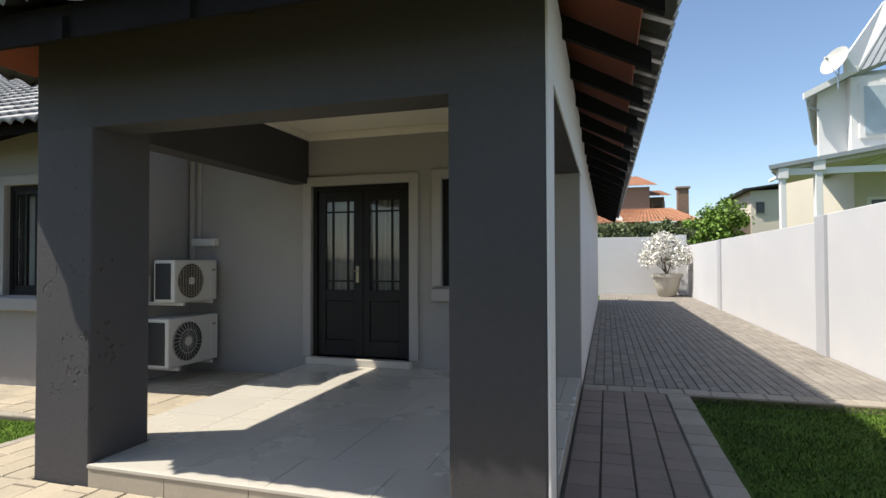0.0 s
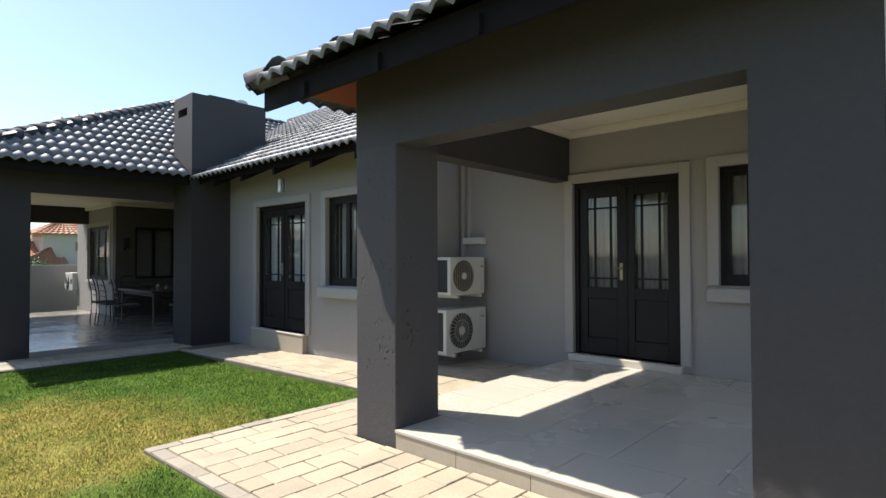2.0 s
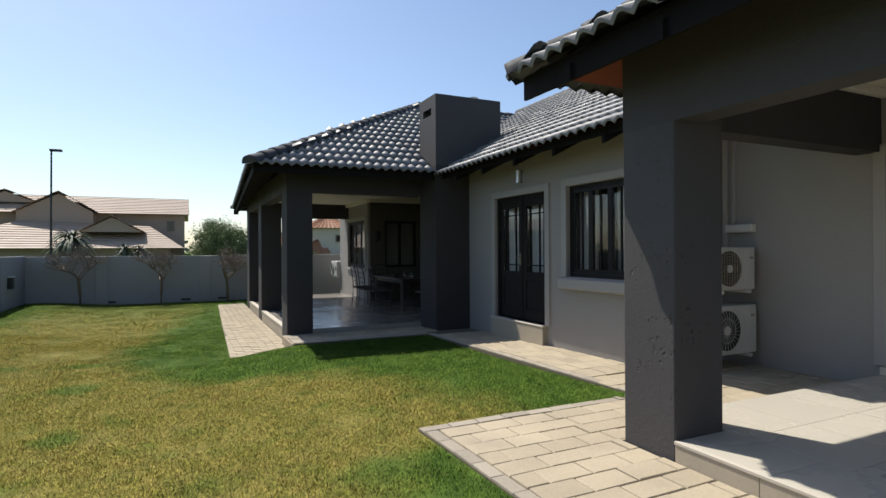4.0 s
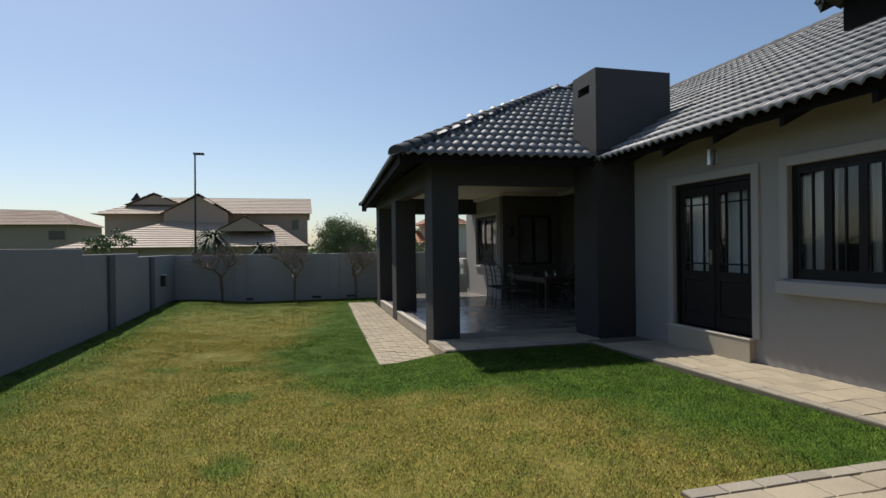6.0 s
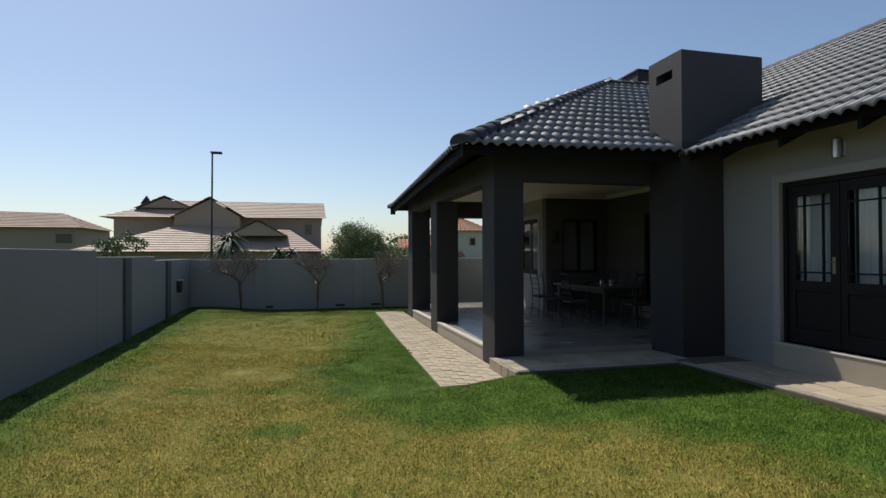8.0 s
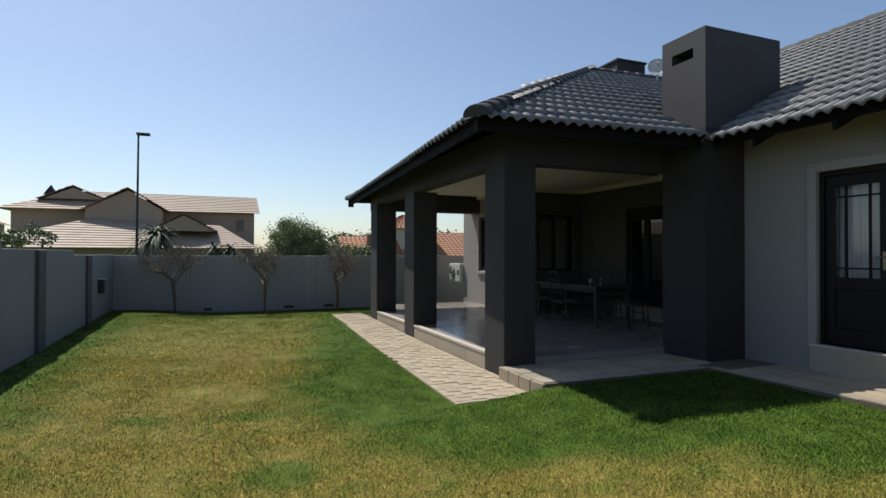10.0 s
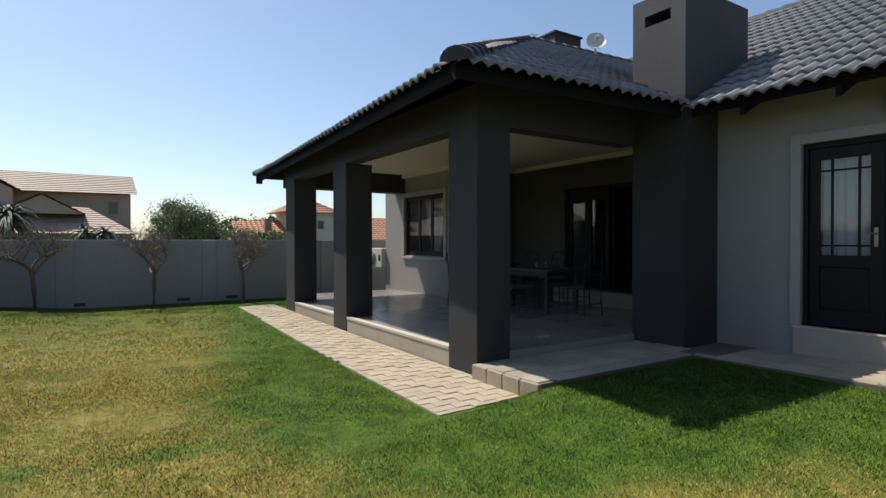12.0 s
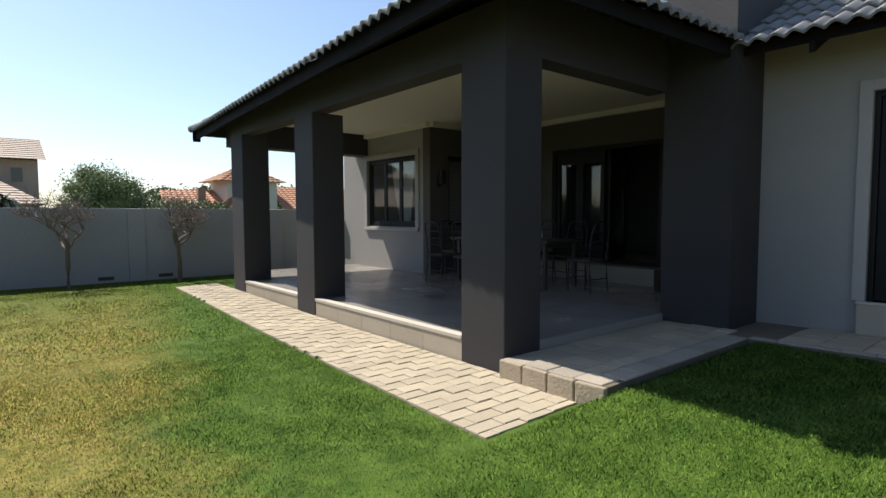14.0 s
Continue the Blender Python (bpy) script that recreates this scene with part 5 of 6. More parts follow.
smooth(part("pot", bm, M_COPING, pot, "cream glazed clay pot"), 50)
bm, tips = bmesh.new(), []
for k in range(9):
    a = 2 * math.pi * k / 9
    branches(bm, (2.78, 22.6, 1.1), (math.cos(a) * 0.5, math.sin(a) * 0.5, 1.2), 0.75, 0.02, 2, tips, 0.5)
part("stems", bm, M_BARK, pot)
droop = []
for k in range(80):
    a = random.uniform(0, 2 * math.pi)
    r = random.uniform(0.15, 0.85)
    c = np.array((2.72 + r * math.cos(a), 22.55 + r * 0.8 * math.sin(a), 2.42 - 0.95 * r ** 1.7 + random.gauss(0, 0.12)))
    droop.append(c + rng.normal(size=(80, 3)) * np.array((0.1, 0.1, 0.11)))
cloud_part("blossom", np.concatenate(droop), 0.055, M_PETAL, pot, "white bract clusters hanging from arching stems")
cloud_part("foliage", np.concatenate(droop[::3])[::4], 0.05, M_LEAF, pot)

# ---------- neighbouring buildings ----------
M_TAN = mat("tan_plaster", (0.37, 0.285, 0.225), 0.85, var=0.07, scale=0.5, fine=10)
M_TANROOF = mat("tan_roof_tile", (0.39, 0.305, 0.235), 0.7, var=0.12, scale=1.5, fine=20, per_object=0.06)
M_BROWNROOF = mat("brown_roof_tile", (0.28, 0.195, 0.14), 0.75, var=0.12, scale=1.5, fine=20)
M_ORANGE = mat("orange_roof_tile", (0.36, 0.17, 0.09), 0.75, var=0.2, scale=2, fine=20, per_object=0.15)
M_CREAM = mat("cream_plaster", (0.58, 0.52, 0.42), 0.85, var=0.05, scale=0.5)
M_BROWN = mat("brown_plaster", (0.24, 0.175, 0.13), 0.85, var=0.07, scale=0.5)
M_WHITEH = mat("white_plaster", (0.74, 0.72, 0.68), 0.8, var=0.04, scale=0.5)
M_SHEET = mat("grey_sheet_roof", (0.30, 0.32, 0.32), 0.45, metal=0.3, var=0.08, scale=1)
M_DARKWIN = mat("dark_window_glass", (0.025, 0.028, 0.03), 0.08, var=0.1)
M_NETGLASS = mat("curtained_window_glass", (0.42, 0.48, 0.5), 0.12, var=0.15, scale=3)
M_BRICK = mat("brown_brick", (0.2, 0.13, 0.09), 0.85, var=0.3, scale=6, fine=25, bump=0.3)


def courses(parent, bl, br, tr, tl, rows, material, name="roof", step=0.03, humps=0):
    """A roof plane in overlapping courses from eave (bl, br) to top (tl, tr)."""
    bl, br, tr, tl = (Vector(v) for v in (bl, br, tr, tl))
    n = (br - bl).cross(tl - bl).normalized()
    if n.z < 0:
        n = -n
    vs, fs = [], []
    m = max(1, humps and int((br - bl).length / 0.14))
    for k in range(rows + 1):
        l0, r0 = bl.lerp(tl, k / rows), br.lerp(tr, k / rows)
        for up in (0.0, step):
            for i in range(m + 1):
                vs.append(l0.lerp(r0, i / m) + n * (up + (0.045 * (i % 2) if humps else 0)))
    w = m + 1
    for k in range(2 * rows + 1):
        for i in range(m):
            fs.append((k * w + i, k * w + i + 1, (k + 1) * w + i + 1, (k + 1) * w + i))
    me = bpy.data.meshes.new(name)
    me.from_pydata([tuple(v) for v in vs], [], fs)
    me.materials.append(material)
    ob = new(name, me)
    ob.parent = parent
    ob.matrix_parent_inverse = Matrix.Translation(-parent.location)
    return ob


def poly(name, polys, material, parent):
    bm = bmesh.new()
    for p in polys:
        bm.faces.new([bm.verts.new(v) for v in p])
    bm.normal_update()
    bmesh.ops.solidify(bm, geom=bm.faces[:], thickness=0.12)
    return part(name, bm, material, parent)


def far_window(parent, x, y0, y1, z0, z1):
    w = part("window", B((x - 0.05, x + 0.04, y0, y1, z0, z1)), M_TAN, parent)
    part("pane", B((x + 0.03, x + 0.05, y0 + 0.06, y1 - 0.06, z0 + 0.06, z1 - 0.06)), M_DARKWIN, w)


# two-storey tan house beyond the lawn
h1 = thing("house", (-40, -5.5, -1.2), "two-storey tan plastered house with pale brown tiled roofs", "house")
part("wall", B((-46, -38.3, -11.4, 0.5, -1.2, 3.98)), M_TAN, h1)
part("wall", B((-38.3, -33.3, -10.8, -0.3, -1.2, 1.95)), M_TAN, h1)
part("wall", B((-38.35, -37.2, -7.9, -4.3, 1.9, 3.95)), M_TAN, h1)
courses(h1, (-37.7, -11.96, 3.92), (-37.7, 0.78, 3.98), (-41.2, 0.78, 5.2), (-41.2, -9.0, 5.2), 10, M_TANROOF)
courses(h1, (-46.5, 0.78, 3.98), (-46.5, -11.96, 3.92), (-41.2, -9.0, 5.2), (-41.2, 0.78, 5.2), 6, M_TANROOF)
courses(h1, (-46.5, -11.96, 3.92), (-37.7, -11.96, 3.92), (-41.2, -9.0, 5.2), (-41.3, -9.0, 5.2), 10, M_TANROOF)
poly("gable", [[(-41.2, 0.5, 5.12), (-38.3, 0.5, 3.95), (-46, 0.5, 3.95)]], M_TAN, h1)
poly("gable", [[(-37.2, -7.95, 3.95), (-37.2, -4.25, 3.95), (-37.2, -5.95, 5.0)]], M_TAN, h1)
courses(h1, (-36.9, -8.15, 3.85), (-40, -8.15, 3.85), (-40, -5.95, 5.13), (-36.9, -5.95, 5.13), 7, M_TANROOF)
courses(h1, (-40, -3.95, 3.9), (-36.9, -3.95, 3.9), (-36.9, -5.95, 5.13), (-40, -5.95, 5.13), 7, M_TANROOF)
poly("gable", [[(-39.1, -10.2, 4.6), (-39.1, -7.3, 4.6), (-39.1, -8.85, 5.22)]], M_TAN, h1)
courses(h1, (-38.9, -10.5, 4.55), (-41.5, -10.5, 4.55), (-41.5, -8.85, 5.33), (-38.9, -8.85, 5.33), 5, M_TANROOF)
courses(h1, (-41.5, -7.1, 4.55), (-38.9, -7.1, 4.55), (-38.9, -8.85, 5.33), (-41.5, -8.85, 5.33), 5, M_TANROOF)
courses(h1, (-32.7, -12.0, 1.86), (-32.7, 0.45, 1.86), (-37.2, -1.4, 3.2), (-37.2, -7.6, 3.45), 12, M_TANROOF)
courses(h1, (-38.2, -12.0, 1.86), (-32.7, -12.0, 1.86), (-37.2, -7.6, 3.45), (-38.2, -7.6, 3.45), 10, M_TANROOF)
courses(h1, (-32.7, 0.45, 1.86), (-38.2, 0.45, 1.86), (-38.2, -1.4, 3.2), (-37.2, -1.4, 3.2), 10, M_TANROOF)
courses(h1, (-33.9, -4.6, 2.75), (-37.4, -4.6, 2.75), (-37.4, -3.05, 3.62), (-33.9, -3.05, 3.62), 6, M_TANROOF)
courses(h1, (-37.4, -1.5, 2.75), (-33.9, -1.5, 2.75), (-33.9, -3.05, 3.62), (-37.4, -3.05, 3.62), 6, M_TANROOF)
poly("gable", [[(-34.1, -4.5, 2.75), (-34.1, -1.6, 2.75), (-34.1, -3.05, 3.55)]], M_TAN, h1)
far_window(h1, -38.3, -0.56, -0.02, 2.9, 3.66)
cup = part("cupola", B((-41.6, -41.0, -10.6, -10.2, 4.7, 5.0)), M_TAN, h1)
bm = bmesh.new()
bmesh.ops.create_cone(bm, cap_ends=True, segments=4, radius1=0.42, radius2=0.02, depth=0.55, matrix=pose(-41.3, -10.4, 5.27, 0, 0, 45))
part("cupola_roof", bm, M_METALDARK, cup)

h0 = thing("house", (-47, -20, -1.2), "tan plastered house with a hipped brown tiled roof", "house")
part("wall", B((-52, -45.3, -28, -15.8, -1.2, 3.75)), M_TAN, h0)
courses(h0, (-44.8, -28.5, 3.6), (-44.8, -15.35, 3.6), (-48, -17.6, 4.75), (-48, -28.5, 5.0), 10, M_BROWNROOF)
courses(h0, (-44.8, -15.35, 3.6), (-52, -15.35, 3.6), (-48.2, -17.6, 4.75), (-48, -17.6, 4.75), 10, M_BROWNROOF)
far_window(h0, -45.3, -17.1, -16.0, 2.5, 3.25)

# orange-roofed house past the dining porch
h4 = thing("house", (-34, 9.3, -1.0), "cream house with orange clay tile roofs and a square tower", "house")
part("wall", B((-36.6, -34, 7.65, 10.15, -1.0, 3.2)), M_CREAM, h4)
part("wall", B((-40, -33.6, 5.3, 16, -1.0, 1.55)), M_CREAM, h4)
for q in (((-33.75, 7.15), (-33.75, 10.55)), ((-36.9, 7.15), (-33.75, 7.15)), ((-33.75, 10.55), (-36.9, 10.55)), ((-36.9, 10.55), (-36.9, 7.15))):
    courses(h4, (*q[0], 3.08), (*q[1], 3.08), (-35.3, 8.86, 3.95), (-35.3, 8.85, 3.95), 7, M_ORANGE, humps=1)
courses(h4, (-33.2, 4.75, 1.5), (-33.2, 8.6, 1.5), (-36.2, 8.6, 2.72), (-36.2, 5.1, 2.62), 10, M_ORANGE, humps=1)
courses(h4, (-33.0, 6.2, 1.5), (-33.0, 8.2, 1.5), (-33.4, 7.9, 2.35), (-33.4, 7.75, 2.35), 8, M_ORANGE, humps=1)
courses(h4, (-33.2, 10.4, 1.5), (-33.2, 16, 1.5), (-36.2, 16, 2.95), (-36.2, 10.4, 2.95), 12, M_ORANGE, humps=1)
part("flue", B((-35.0, -34.7, 6.5, 6.85, 1.8, 2.75)), M_BROWN, h4)
far_window(h4, -34.0, 9.1, 9.5, 2.2, 2.7)

# lamp post behind the far wall
lp = thing("street_lamp", (-21.7, -3.54, -0.6), "tall dark street lamp with a flat head", "street lamp")
part("post", tube(bmesh.new(), [(-21.7, -3.54, -0.6), (-21.7, -3.5, 5.05)], [0.042, 0.026], 10), M_METALDARK, lp)
part("head", B((-21.78, -21.62, -3.55, -3.2, 5.02, 5.09), bevel=0.01), M_METALDARK, lp)

# white house beside the passage
h3 = thing("house", (8.5, 21, 0.2), "white two-storey house with grey sheet roofs and a pillared veranda", "house")
part("wall", B((8.556, 16, 22, 30, 0.2, 5.2)), M_CREAM, h3)
poly("wall", [[(6.91, 20, 4.75), (12, 20, 4.75), (12, 20, 7.4), (7.8, 20, 7.35), (6.91, 20, 6.9)]], M_WHITEH, h3)
poly("wall", [[(6.91, 20.12, 4.75), (6.91, 20.12, 6.9), (9.6, 28, 6.9), (9.6, 28, 4.75)]], M_WHITEH, h3)
part("floor_slab", B((7.9, 14, 20.12, 23, 4.75, 4.9)), M_WHITEH, h3)
part("bay", B((7.66, 12, 19.72, 20, 4.95, 7.15), bevel=0.01), M_WHITEH, h3)
poly("fascia", [[(6.4, 19.55, 6.55), (7.82, 19.55, 7.24), (7.82, 19.55, 7.42), (6.4, 19.55, 6.73)]], M_WHITEH, h3)
poly("roof", [[(6.42, 19.6, 6.72), (7.8, 19.6, 7.4), (10.4, 28, 7.4), (9.3, 28, 6.72)]], M_SHEET, h3)
part("downpipe", tube(bmesh.new(), [(6.55, 19.7, 6.55), (6.55, 19.75, 6.35), (6.9, 19.95, 6.25)], 0.035, 8), M_SHEET, h3)
E0R, E1R, T1R, T0R = Vector((7.72, 19.62, 7.22)), Vector((11.0, 19.62, 8.38)), Vector((13.0, 23, 11.4)), Vector((10.2, 23, 10.4))
poly("upper_roof", [[E0R, E1R, T1R, T0R]], M_SHEET, h3)
for k in range(14):
    f = (k + 0.5) / 14
    lo, hi = E0R.lerp(E1R, f), T0R.lerp(T1R, f)
    part("roof_rib", tube(bmesh.new(), [lo - Vector((0, 0.04, 0)), hi - Vector((0, 0.04, 0))], 0.03, 5), M_SHEET, h3)
poly("rake_trim", [[(7.5, 19.5, 7.2), (7.74, 19.5, 7.2), (10.25, 22.9, 10.4), (9.9, 22.9, 10.6), (7.5, 19.5, 7.72)]], M_WHITEH, h3)
poly("veranda_roof", [[(5.2, 18.7, 4.45), (9.4, 18.7, 5.1), (9.4, 21.9, 5.1), (6.4, 21.9, 4.5)]], M_SHEET, h3)
poly("veranda_ceiling", [[(5.3, 18.85, 4.36), (9.4, 18.85, 4.98), (9.4, 21.9, 4.98), (6.5, 21.9, 4.4)]], M_CREAM, h3)
part("patio", B((4.1, 14, 16.5, 22, 0.1, 0.24)), M_PAVER, h3)
part("beam", B((5.5, 12, 18.84, 18.96, 4.16, 4.34)), M_WHITEH, h3)
for x, w, zt in ((5.53, 0.14, 4.4), (6.42, 0.18, 4.6), (9.9, 0.2, 5.0)):
    p = part("pillar", B((x, x + w, 18.78, 18.98, 0.2, zt), bevel=0.01), M_WHITEH, h3)
    part("capital", B((x - 0.06, x + w + 0.06, 18.73, 19.03, zt - 0.35, zt - 0.05), bevel=0.01), M_WHITEH, p)
for k in range(5):
    part("rafter", B((6.0 + k * 0.75, 6.08 + k * 0.75, 18.9, 21.9, 4.36 + k * 0.11, 4.44 + k * 0.11)), M_WHITEH, h3)
wv = part("window", B((8.9, 11.2, 21.92, 22.0, 2.1, 3.75)), M_WHITEH, h3)
for x in (9.0, 9.6, 10.2):
    part("pane", B((x, x + 0.52, 21.90, 21.93, 2.2, 3.65)), M_DARKWIN, wv)
wu = part("window", B((7.86, 10, 19.66, 19.72, 5.28, 6.9)), M_WHITEH, h3)
for x in (7.98, 8.62, 9.26):
    part("pane", B((x, x + 0.56, 19.63, 19.67, 5.38, 6.8)), M_NETGLASS, wu)
dish((7.25, 19.45, 6.98), (-0.75, -0.45, 0.4), 0.42, "white satellite dish on the eave of the white house")

hg = thing("house", (13, 47, 0.2), "cream house with a dark flat-pitched roof and balcony", "house")
part("wall", B((10.7, 22, 45, 54, 0.2, 6.7)), M_CREAM, hg)
poly("roof", [[(10.1, 44.4, 6.8), (22, 44.4, 8.3), (22, 55, 8.3), (10.1, 55, 6.8)]], M_METALDARK, hg)
w = part("window", B((10.95, 11.6, 44.93, 45.02, 5.0, 5.9)), M_CREAM, hg)
part("pane", B((11.0, 11.55, 44.9, 44.95, 5.05, 5.85)), M_DARKWIN, w)
for k in range(16):
    part("baluster", B((12.9 + k * 0.11, 12.93 + k * 0.11, 44.6, 44.64, 4.4, 5.3)), M_METALDARK, hg)
part("annexe", B((9.6, 10.68, 45.2, 50, 0.2, 4.85)), M_BROWN, hg)
part("balcony", B((12.7, 15, 44.4, 45, 4.2, 4.4)), M_CREAM, hg)

hb = thing("house", (2, 44, 0.2), "brown two-storey house with orange tiled roofs and a brick chimney", "house")
part("wall", B((-6, 3.6, 42, 50, 0.2, 6.9)), M_BROWN, hb)
part("wall", B((3.6, 6.2, 43, 50, 0.2, 4.4)), M_BROWN, hb)
part("wall", B((3.6, 4.7, 43.5, 50, 5.6, 6.3)), M_BROWN, hb)
for x in (3.75, 4.5):
    part("pillar", B((x, x + 0.16, 42.6, 42.8, 4.6, 5.9)), M_BROWN, hb)
courses(hb, (-6.5, 41.6, 6.95), (4.1, 41.6, 6.95), (3.0, 46, 8.2), (-5, 46, 8.2), 8, M_ORANGE, humps=1)
courses(hb, (3.6, 42.2, 6.25), (5.1, 42.2, 6.25), (4.6, 45, 6.9), (3.6, 45, 6.9), 6, M_ORANGE, humps=1)
courses(hb, (-1.5, 38.5, 4.15), (6.5, 38.5, 4.15), (5.0, 42, 5.3), (1.0, 42, 5.3), 10, M_ORANGE, humps=1)
part("wall", B((-1, 6.1, 39, 42, 0.2, 4.15)), M_BROWN, hb)
ck = part("chimney", B((5.35, 6.05, 41.2, 41.9, 4.3, 6.6)), M_BRICK, hb, "brown brick chimney stack")
part("chimney_cap", B((5.25, 6.15, 41.1, 42.0, 6.6, 6.72)), M_BROWN, ck)
dish((1.3, 39.0, 3.75), (-0.2, -0.9, 0.4), 0.4, "round satellite dish in front of the brown house")

# ---------- paving, floors and kerbs ----------
def paver_verts():
    c = 0.5
    vs = [(sx * c, sy * c, -1.0) for sx, sy in ((-1, -1), (1, -1), (1, 1), (-1, 1))]
    vs += [(sx * c, sy * c, -0.12) for sx, sy in ((-1, -1), (1, -1), (1, 1), (-1, 1))]
    vs += [(sx * (c - 0.025), sy * (c - 0.025), 0.0) for sx, sy in ((-1, -1), (1, -1), (1, 1), (-1, 1))]
    fs = [(8, 9, 10, 11)]
    for i in range(4):
        j = (i + 1) % 4
        fs += [(i, j, 4 + j, 4 + i), (4 + i, 4 + j, 8 + j, 8 + i)]
    return vs, fs


PV, PF = paver_verts()


def unit_mesh(name, material):
    me = bpy.data.meshes.new(name)
    me.from_pydata(PV, [], PF)
    me.materials.append(material)
    return me


def lay(base, rects, zf, w, d, material, near, joint=0.008, thick=0.05, limit=280, piece="paver", keep=None, clip=None, bond=0.5, wobble=0.0025, cross=None, loose=0.0):
    """Pieces w by d in stretcher bond (joints staggered along y) over rectangles (x0, x1, y0, y1)."""
    me = unit_mesh(piece, material)
    spots = []
    for x0, x1, y0, y1 in rects:
        for i in range(int(math.ceil((x1 - x0) / w))):
            off = (i % 2) * bond * d
            for j in range(-1, int(math.ceil((y1 - y0) / d)) + 1):
                a0, a1 = x0 + i * w, min(x0 + (i + 1) * w, x1)
                b0, b1 = max(y0 + j * d + off, y0), min(y0 + (j + 1) * d + off, y1)
                if clip:
                    b0 = max(b0, clip((a0 + a1) / 2))
                if a1 - a0 > 0.04 and b1 - b0 > 0.04:
                    cx, cy = (a0 + a1) / 2, (b0 + b1) / 2
                    if keep is None or keep(cx, cy):
                        spots.append((cx, cy, a1 - a0 - joint - loose * random.random() ** 3, b1 - b0 - (joint if cross is None else cross)))
    spots.sort(key=lambda s: (s[0] - near[0]) ** 2 + (s[1] - near[1]) ** 2)
    rv, rf = [], []
    for k, (cx, cy, sx, sy) in enumerate(spots):
        z = zf(cx, cy) + random.gauss(0, wobble)
        m = pose(cx, cy, z, random.gauss(0, wobble * 90), random.gauss(0, wobble * 90), random.gauss(0, wobble * 120)) @ Matrix.Diagonal((sx, sy, thick, 1))
        if k < limit:
            ob = new(piece, me)
            ob.parent = base
            ob.matrix_local = m
        else:
            b = len(rv)
            rv += [tuple(m @ Vector(v)) for v in PV]
            rf += [tuple(b + q for q in f) for f in PF]
    if rv:
        rest = bpy.data.meshes.new(piece + "_field")
        rest.from_pydata(rv, [], rf)
        rest.materials.append(material)
        ob = new(piece + "_field", rest)
        ob.parent = base
        tagged(ob, "further rows of " + piece + "s", "", "", "stuff")


def bed(name, rects, zf, material, label, thick=0.3, drop=0.012):
    bm = bmesh.new()
    for x0, x1, y0, y1 in rects:
        nx, ny = max(1, int((x1 - x0) / 0.8)), max(1, int((y1 - y0) / 0.8))
        grid = [[bm.verts.new((x0 + (x1 - x0) * i / nx, y0 + (y1 - y0) * j / ny, zf(x0 + (x1 - x0) * i / nx, y0 + (y1 - y0) * j / ny) - drop)) for i in range(nx + 1)] for j in range(ny + 1)]
        for j in range(ny):
            for i in range(nx):
                bm.faces.new((grid[j][i], grid[j][i + 1], grid[j + 1][i + 1], grid[j + 1][i]))
    r = bmesh.ops.extrude_face_region(bm, geom=bm.faces[:])
    for v in r["geom"]:
        if isinstance(v, bmesh.types.BMVert):
            v.co.z -= thick
    bmesh.ops.recalc_face_normals(bm, faces=bm.faces)
    return solid(name, bm, material, label, "paving")


def court_z(x, y):
    return 0.315 + 0.0185 * min(x + 2.4, 0) if x < -2.4 else 0.335 - 0.02 * S((-0.9 - x) / 1.5)


court_rects = [(-3.87, 1.42, 2.10, 3.29), (-3.87, -2.89, 3.29, 4.40), (-4.67, -2.89, 4.40, 6.67), (-8.9, -4.67, 4.40, 5.43), (-9.95, -8.9, 2.04, 4.72), (-9.2, -8.9, 4.72, 5.43), (0.37, 1.42, 3.29, 6.66)]
court = bed("pavement_court", court_rects, court_z, M_SAND, "sandy cream cement pavers between lawn and house")
lay(court, [(-3.75, 1.19, 2.22, 3.29), (-3.75, -2.89, 3.29, 4.40), (-4.65, -2.89, 4.40, 6.66)], court_z, 0.205, 0.33, M_PAVER, (-3.0, 2.7), limit=120, loose=0.02)
lay(court, [(-8.68, -4.67, 4.52, 5.42), (-9.94, -9.12, 2.28, 4.71)], court_z, 0.33, 0.205, M_PAVER, (-6.5, 5.0), limit=120, loose=0.015)
lay(court, [(0.38, 1.19, 3.29, 6.66)], court_z, 0.205, 0.205, M_PAVERRED, (0.8, 5), limit=70, bond=0, joint=0.013, cross=0.003)
lay(court, [(-3.87, -3.76, 2.10, 4.15), (-9.11, -8.9, 2.28, 4.4), (1.2, 1.42, 2.34, 6.66)], court_z, 0.22, 0.25, M_PAVERGREY, (-3.8, 3), limit=60, bond=0, wobble=0.0025, piece="edge_paver")
lay(court, [(-3.75, 1.42, 2.10, 2.21), (-8.9, -3.76, 4.40, 4.51), (-9.94, -8.9, 2.04, 2.27)], court_z, 0.25, 0.23, M_PAVERGREY, (-3.8, 3), limit=80, bond=0, wobble=0.0025, piece="edge_paver")
stone_edge = thing("edging", (-9.4, 2.03, 0.0), "rough tan stone edge of the raised paving", "edging", kind="structure")
for k in range(4):
    a = -9.92 + k * 0.26
    bm = B((a, a + 0.25, 2.0, 2.05, 0.0, 0.185), bevel=0.012)
    for v in bm.verts:
        v.co += Vector((0, noise.noise(v.co * 9) * 0.02, noise.noise(v.co * 7) * 0.008))
    part("stone", bm, M_STONE, stone_edge)

def front_z(x, y):
    return 0.02 + 0.03 * (y - 1.5) + 0.055 * S((-x - 12) / 6)


def front_edge(x):
    return 1.08 + (x + 9.15) * -0.032


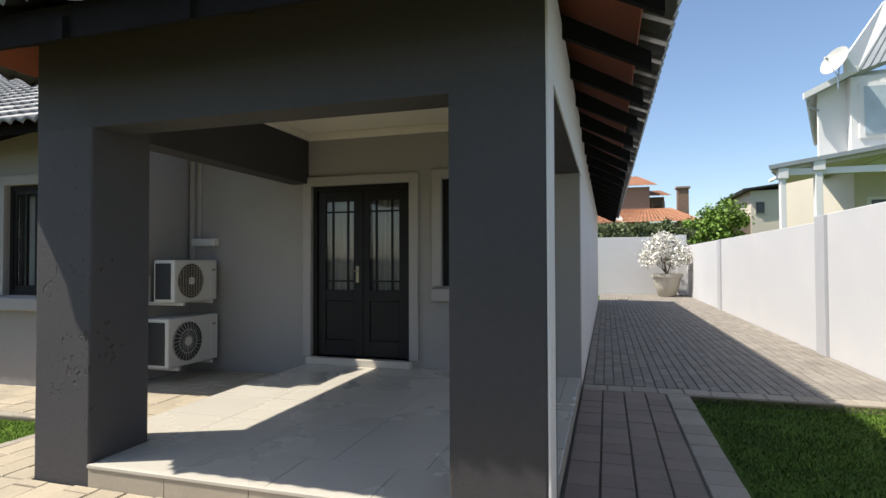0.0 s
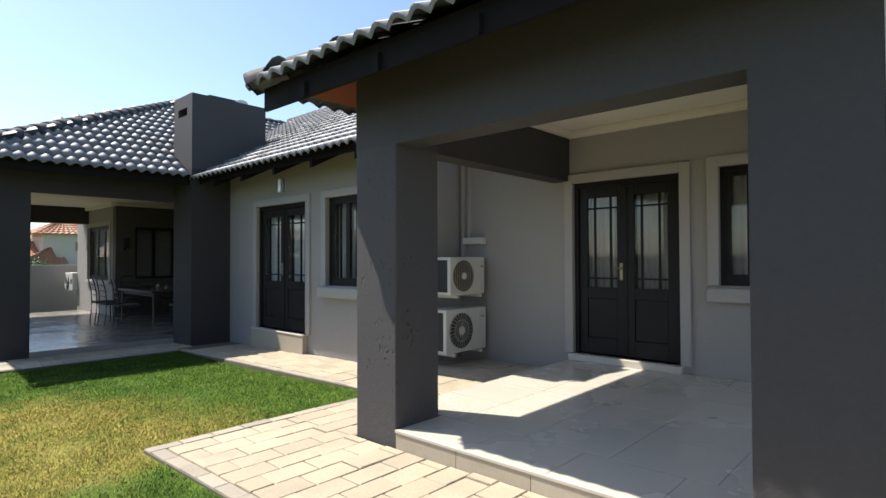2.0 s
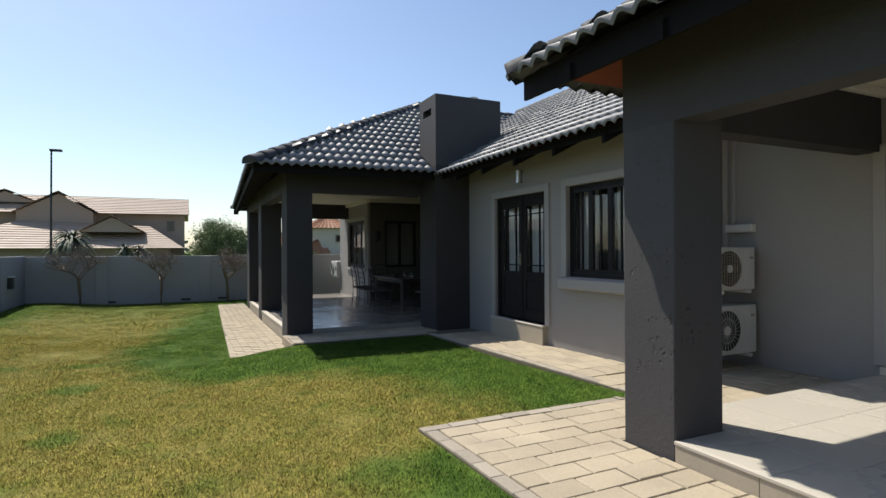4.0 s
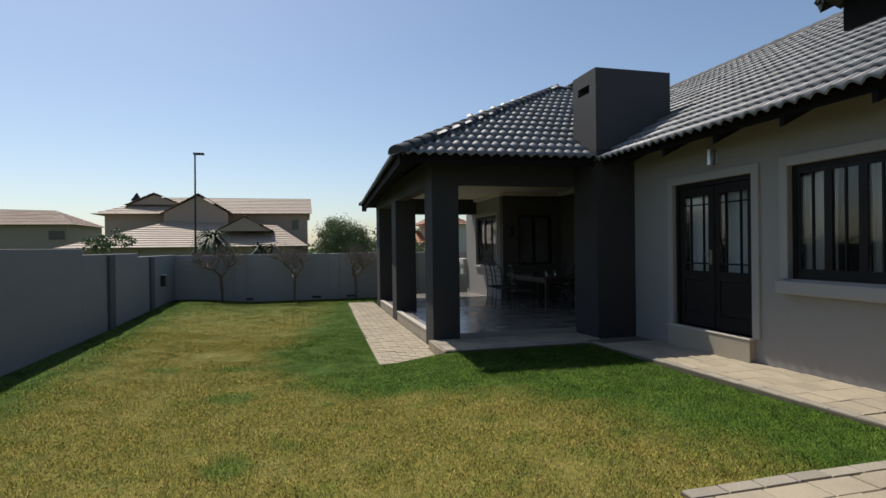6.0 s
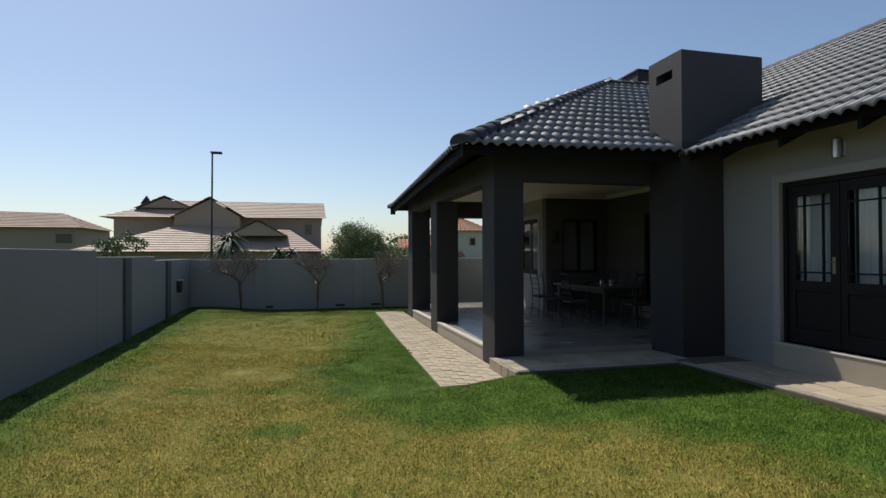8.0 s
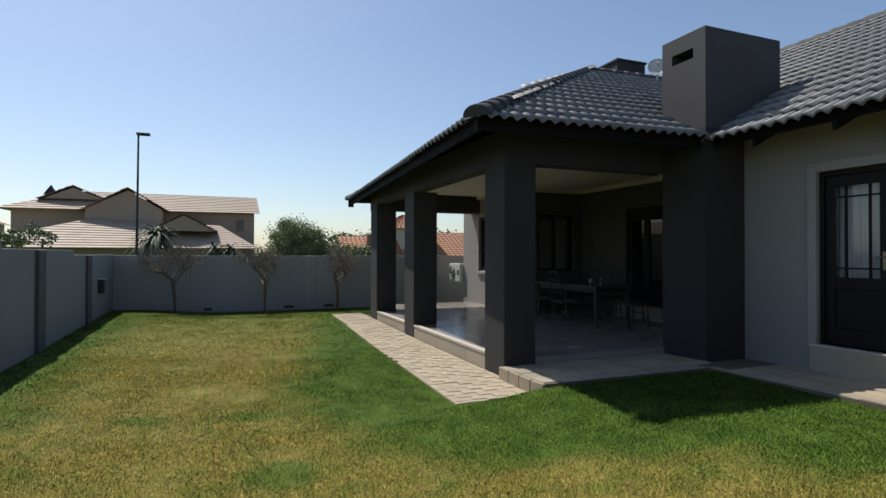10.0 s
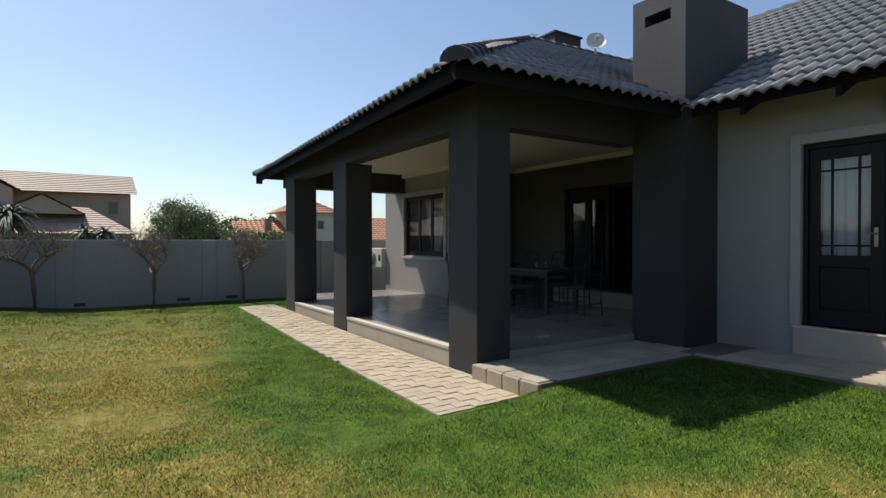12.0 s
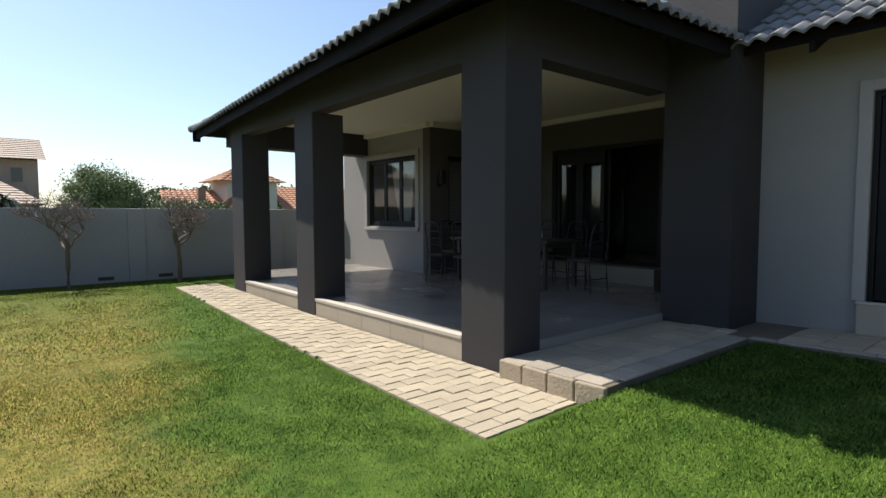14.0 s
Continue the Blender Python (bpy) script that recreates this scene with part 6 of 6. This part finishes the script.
front = bed("pavement_porch", [(-17.7, -9.15, 1.35, 2.1)], front_z, M_SAND, "cream cement pavers along the dining porch")
lay(front, [(-17.7, -9.12, 1.06, 2.09)], front_z, 0.135, 0.27, M_PAVER, (-9.5, 1.5), limit=230, wobble=0.0014, clip=front_edge, joint=0.003, cross=0.003, loose=0.014)


def passage_z(x, y):
    return 0.335


passage = bed("pavement_passage", [(0.37, 3.6, 6.66, 23.66)], passage_z, M_SAND, "shaded grey-brown pavers along the passage")
lay(passage, [(0.38, 3.59, 6.93, 23.64)], passage_z, 0.107, 0.22, M_BRICKPAVER, (1.5, 8), limit=260, joint=0.01, cross=0.004, wobble=0.002)
lay(passage, [(0.38, 3.59, 6.68, 6.92)], passage_z, 0.25, 0.23, M_PAVERGREY, (1.5, 8), limit=20, bond=0, piece="edge_paver")

# porch floors
floor1 = solid("floor_porch", B((-2.88, XE - 0.003, 3.315, YA, 0.1, FL1 - 0.012)), M_GROUT, "large cream porcelain tiles on the porch floor", "floor")
lay(floor1, [(-2.42, -0.13, 3.305, 3.78), (-2.878, XE - 0.005, 3.78, YA - 0.002)], lambda x, y: FL1, 0.62, 0.62, M_FLOORTILE, (-1.5, 4), joint=0.004, thick=0.012, piece="floor_tile", bond=0, wobble=0.0002)
kerb1 = solid("kerb_porch", B((-2.42, -0.125, 3.296, 3.31, 0.1, FL1 - 0.03)), M_GROUT, "tiled riser along the porch edge", "kerb")
for k in range(4):
    a = -2.42 + k * 0.575
    part("kerb_tile", B((a + 0.002, min(a + 0.573, -0.125), 3.288, 3.30, 0.28, FL1 - 0.02), bevel=0.002), M_KERBTILE, kerb1)
part("nosing", B((-2.42, -0.125, 3.280, 3.304, FL1 - 0.02, FL1 + 0.001), bevel=0.003), M_COPING, kerb1, "pale tile edge strip")
floor2 = solid("floor_dining", B((-16.72, -9.953, 2.13, 2.57, -0.1, FL2 - 0.012), (-17.9, -9.953, 2.57, YV, -0.1, FL2 - 0.012), (XW, -9.99, YV, YD, -0.1, FL2 - 0.012)), M_GROUT, "glossy greige tiled dining porch floor", "floor")
lay(floor2, [(-16.71, -9.96, 2.14, 2.575), (-17.88, -9.96, 2.575, 4.715), (-17.88, -9.99, 4.715, YV), (XW + 0.01, -9.99, YV, YD)], lambda x, y: FL2, 0.62, 0.62, M_DINETILE, (-11, 3), joint=0.004, thick=0.012, limit=120, piece="floor_tile", bond=0, wobble=0.0002)
for a, b in ((C2[1], C1[0]), (C3[1], C2[0])):
    k = solid("kerb_dining", B((a, b, 2.125, 2.2, -0.1, FL2 - 0.03)), M_KERBTILE, "grey-beige tiled kerb along the dining porch", "kerb")
    n = 5
    for i in range(n):
        p0, p1 = a + (b - a) * i / n, a + (b - a) * (i + 1) / n
        part("kerb_tile", B((p0 + 0.002, p1 - 0.002, 2.11, 2.126, -0.02, FL2 - 0.026), bevel=0.002), M_KERBTILE, k)
    part("coping", B((a, b, 2.10, 2.2, FL2 - 0.026, FL2 + 0.012), bevel=0.004), M_COPING, k, "thin white coping strip")

# ---------- grass ----------
def is_lawn(x, y):
    if x > 1.45:
        return y < 6.62 and x < 3.56
    if x > -3.90:
        return y < 2.07
    if x > -8.86:
        return y < 4.37
    if x > -9.17:
        return y < 1.97
    if x > -17.72:
        return y < front_edge(x) + 0.0
    return y < 6.0 and x > -19.48


def blades(name, x0, x1, y0, y1, per_m2, height, width, skip=None):
    n = int((x1 - x0) * (y1 - y0) * per_m2)
    xy = rng.uniform((x0, y0), (x1, y1), (n, 2))
    tuft = np.array([noise.noise((x * 2.1, y * 2.1, 3.0)) for x, y in xy])
    ok = np.array([is_lawn(x, y) and not (skip and skip(x, y)) for x, y in xy]) & (tuft > rng.uniform(-1.3, 0.0, n))
    xy, tuft = xy[ok], tuft[ok]
    n = len(xy)
    z = np.array([ground_z(x, y) - 0.016 for x, y in xy])
    a = rng.uniform(0, 2 * np.pi, n)
    h = height * rng.uniform(0.45, 1.15, n) * (1 + 0.5 * tuft)
    lean = rng.normal(0, 0.8, (n, 2)) * h[:, None]
    w = width * rng.uniform(0.6, 1.3, n)
    side = np.stack([np.cos(a) * w, np.sin(a) * w], 1)
    base = np.concatenate([xy, z[:, None]], 1)
    p0, p1, p2 = base.copy(), base.copy(), base.copy()
    p0[:, :2] -= side / 2
    p1[:, :2] += side / 2
    p2[:, :2] += lean
    p2[:, 2] += h + 0.006
    verts = np.stack([p0, p1, p2], 1).reshape(-1, 3)
    me = bpy.data.meshes.new(name)
    me.vertices.add(3 * n)
    me.vertices.foreach_set("co", verts.ravel())
    me.loops.add(3 * n)
    me.loops.foreach_set("vertex_index", np.arange(3 * n))
    me.polygons.add(n)
    me.polygons.foreach_set("loop_start", np.arange(0, 3 * n, 3))
    me.materials.append(M_BLADE)
    me.update(calc_edges=True)
    up = np.repeat(np.concatenate([rng.normal(0, 0.42, (n, 2)), np.ones((n, 1))], 1), 3, axis=0)
    up /= np.linalg.norm(up, axis=1)[:, None]
    me.normals_split_custom_set_from_vertices(up.tolist())
    return tagged(new(name, me), "short lawn grass blades, green and straw-coloured", "grass", "", "stuff")


# same lawn colours scaled up to 1.2, blades painted lit above the gaps
M_BLADE = lawn_material("lit_grass_blade", 1.2)
near = lambda x, y: -13.0 < x < -1.0 and -3.2 < y < 4.4
blades("grass", -13.0, -1.0, -3.2, 4.4, 12500, 0.0135, 0.0042)
blades("grass", -19.4, 1.4, -3.74, 4.4, 3400, 0.015, 0.0075, near)
blades("grass", 1.45, 3.56, -1.0, 6.62, 5000, 0.02, 0.006)
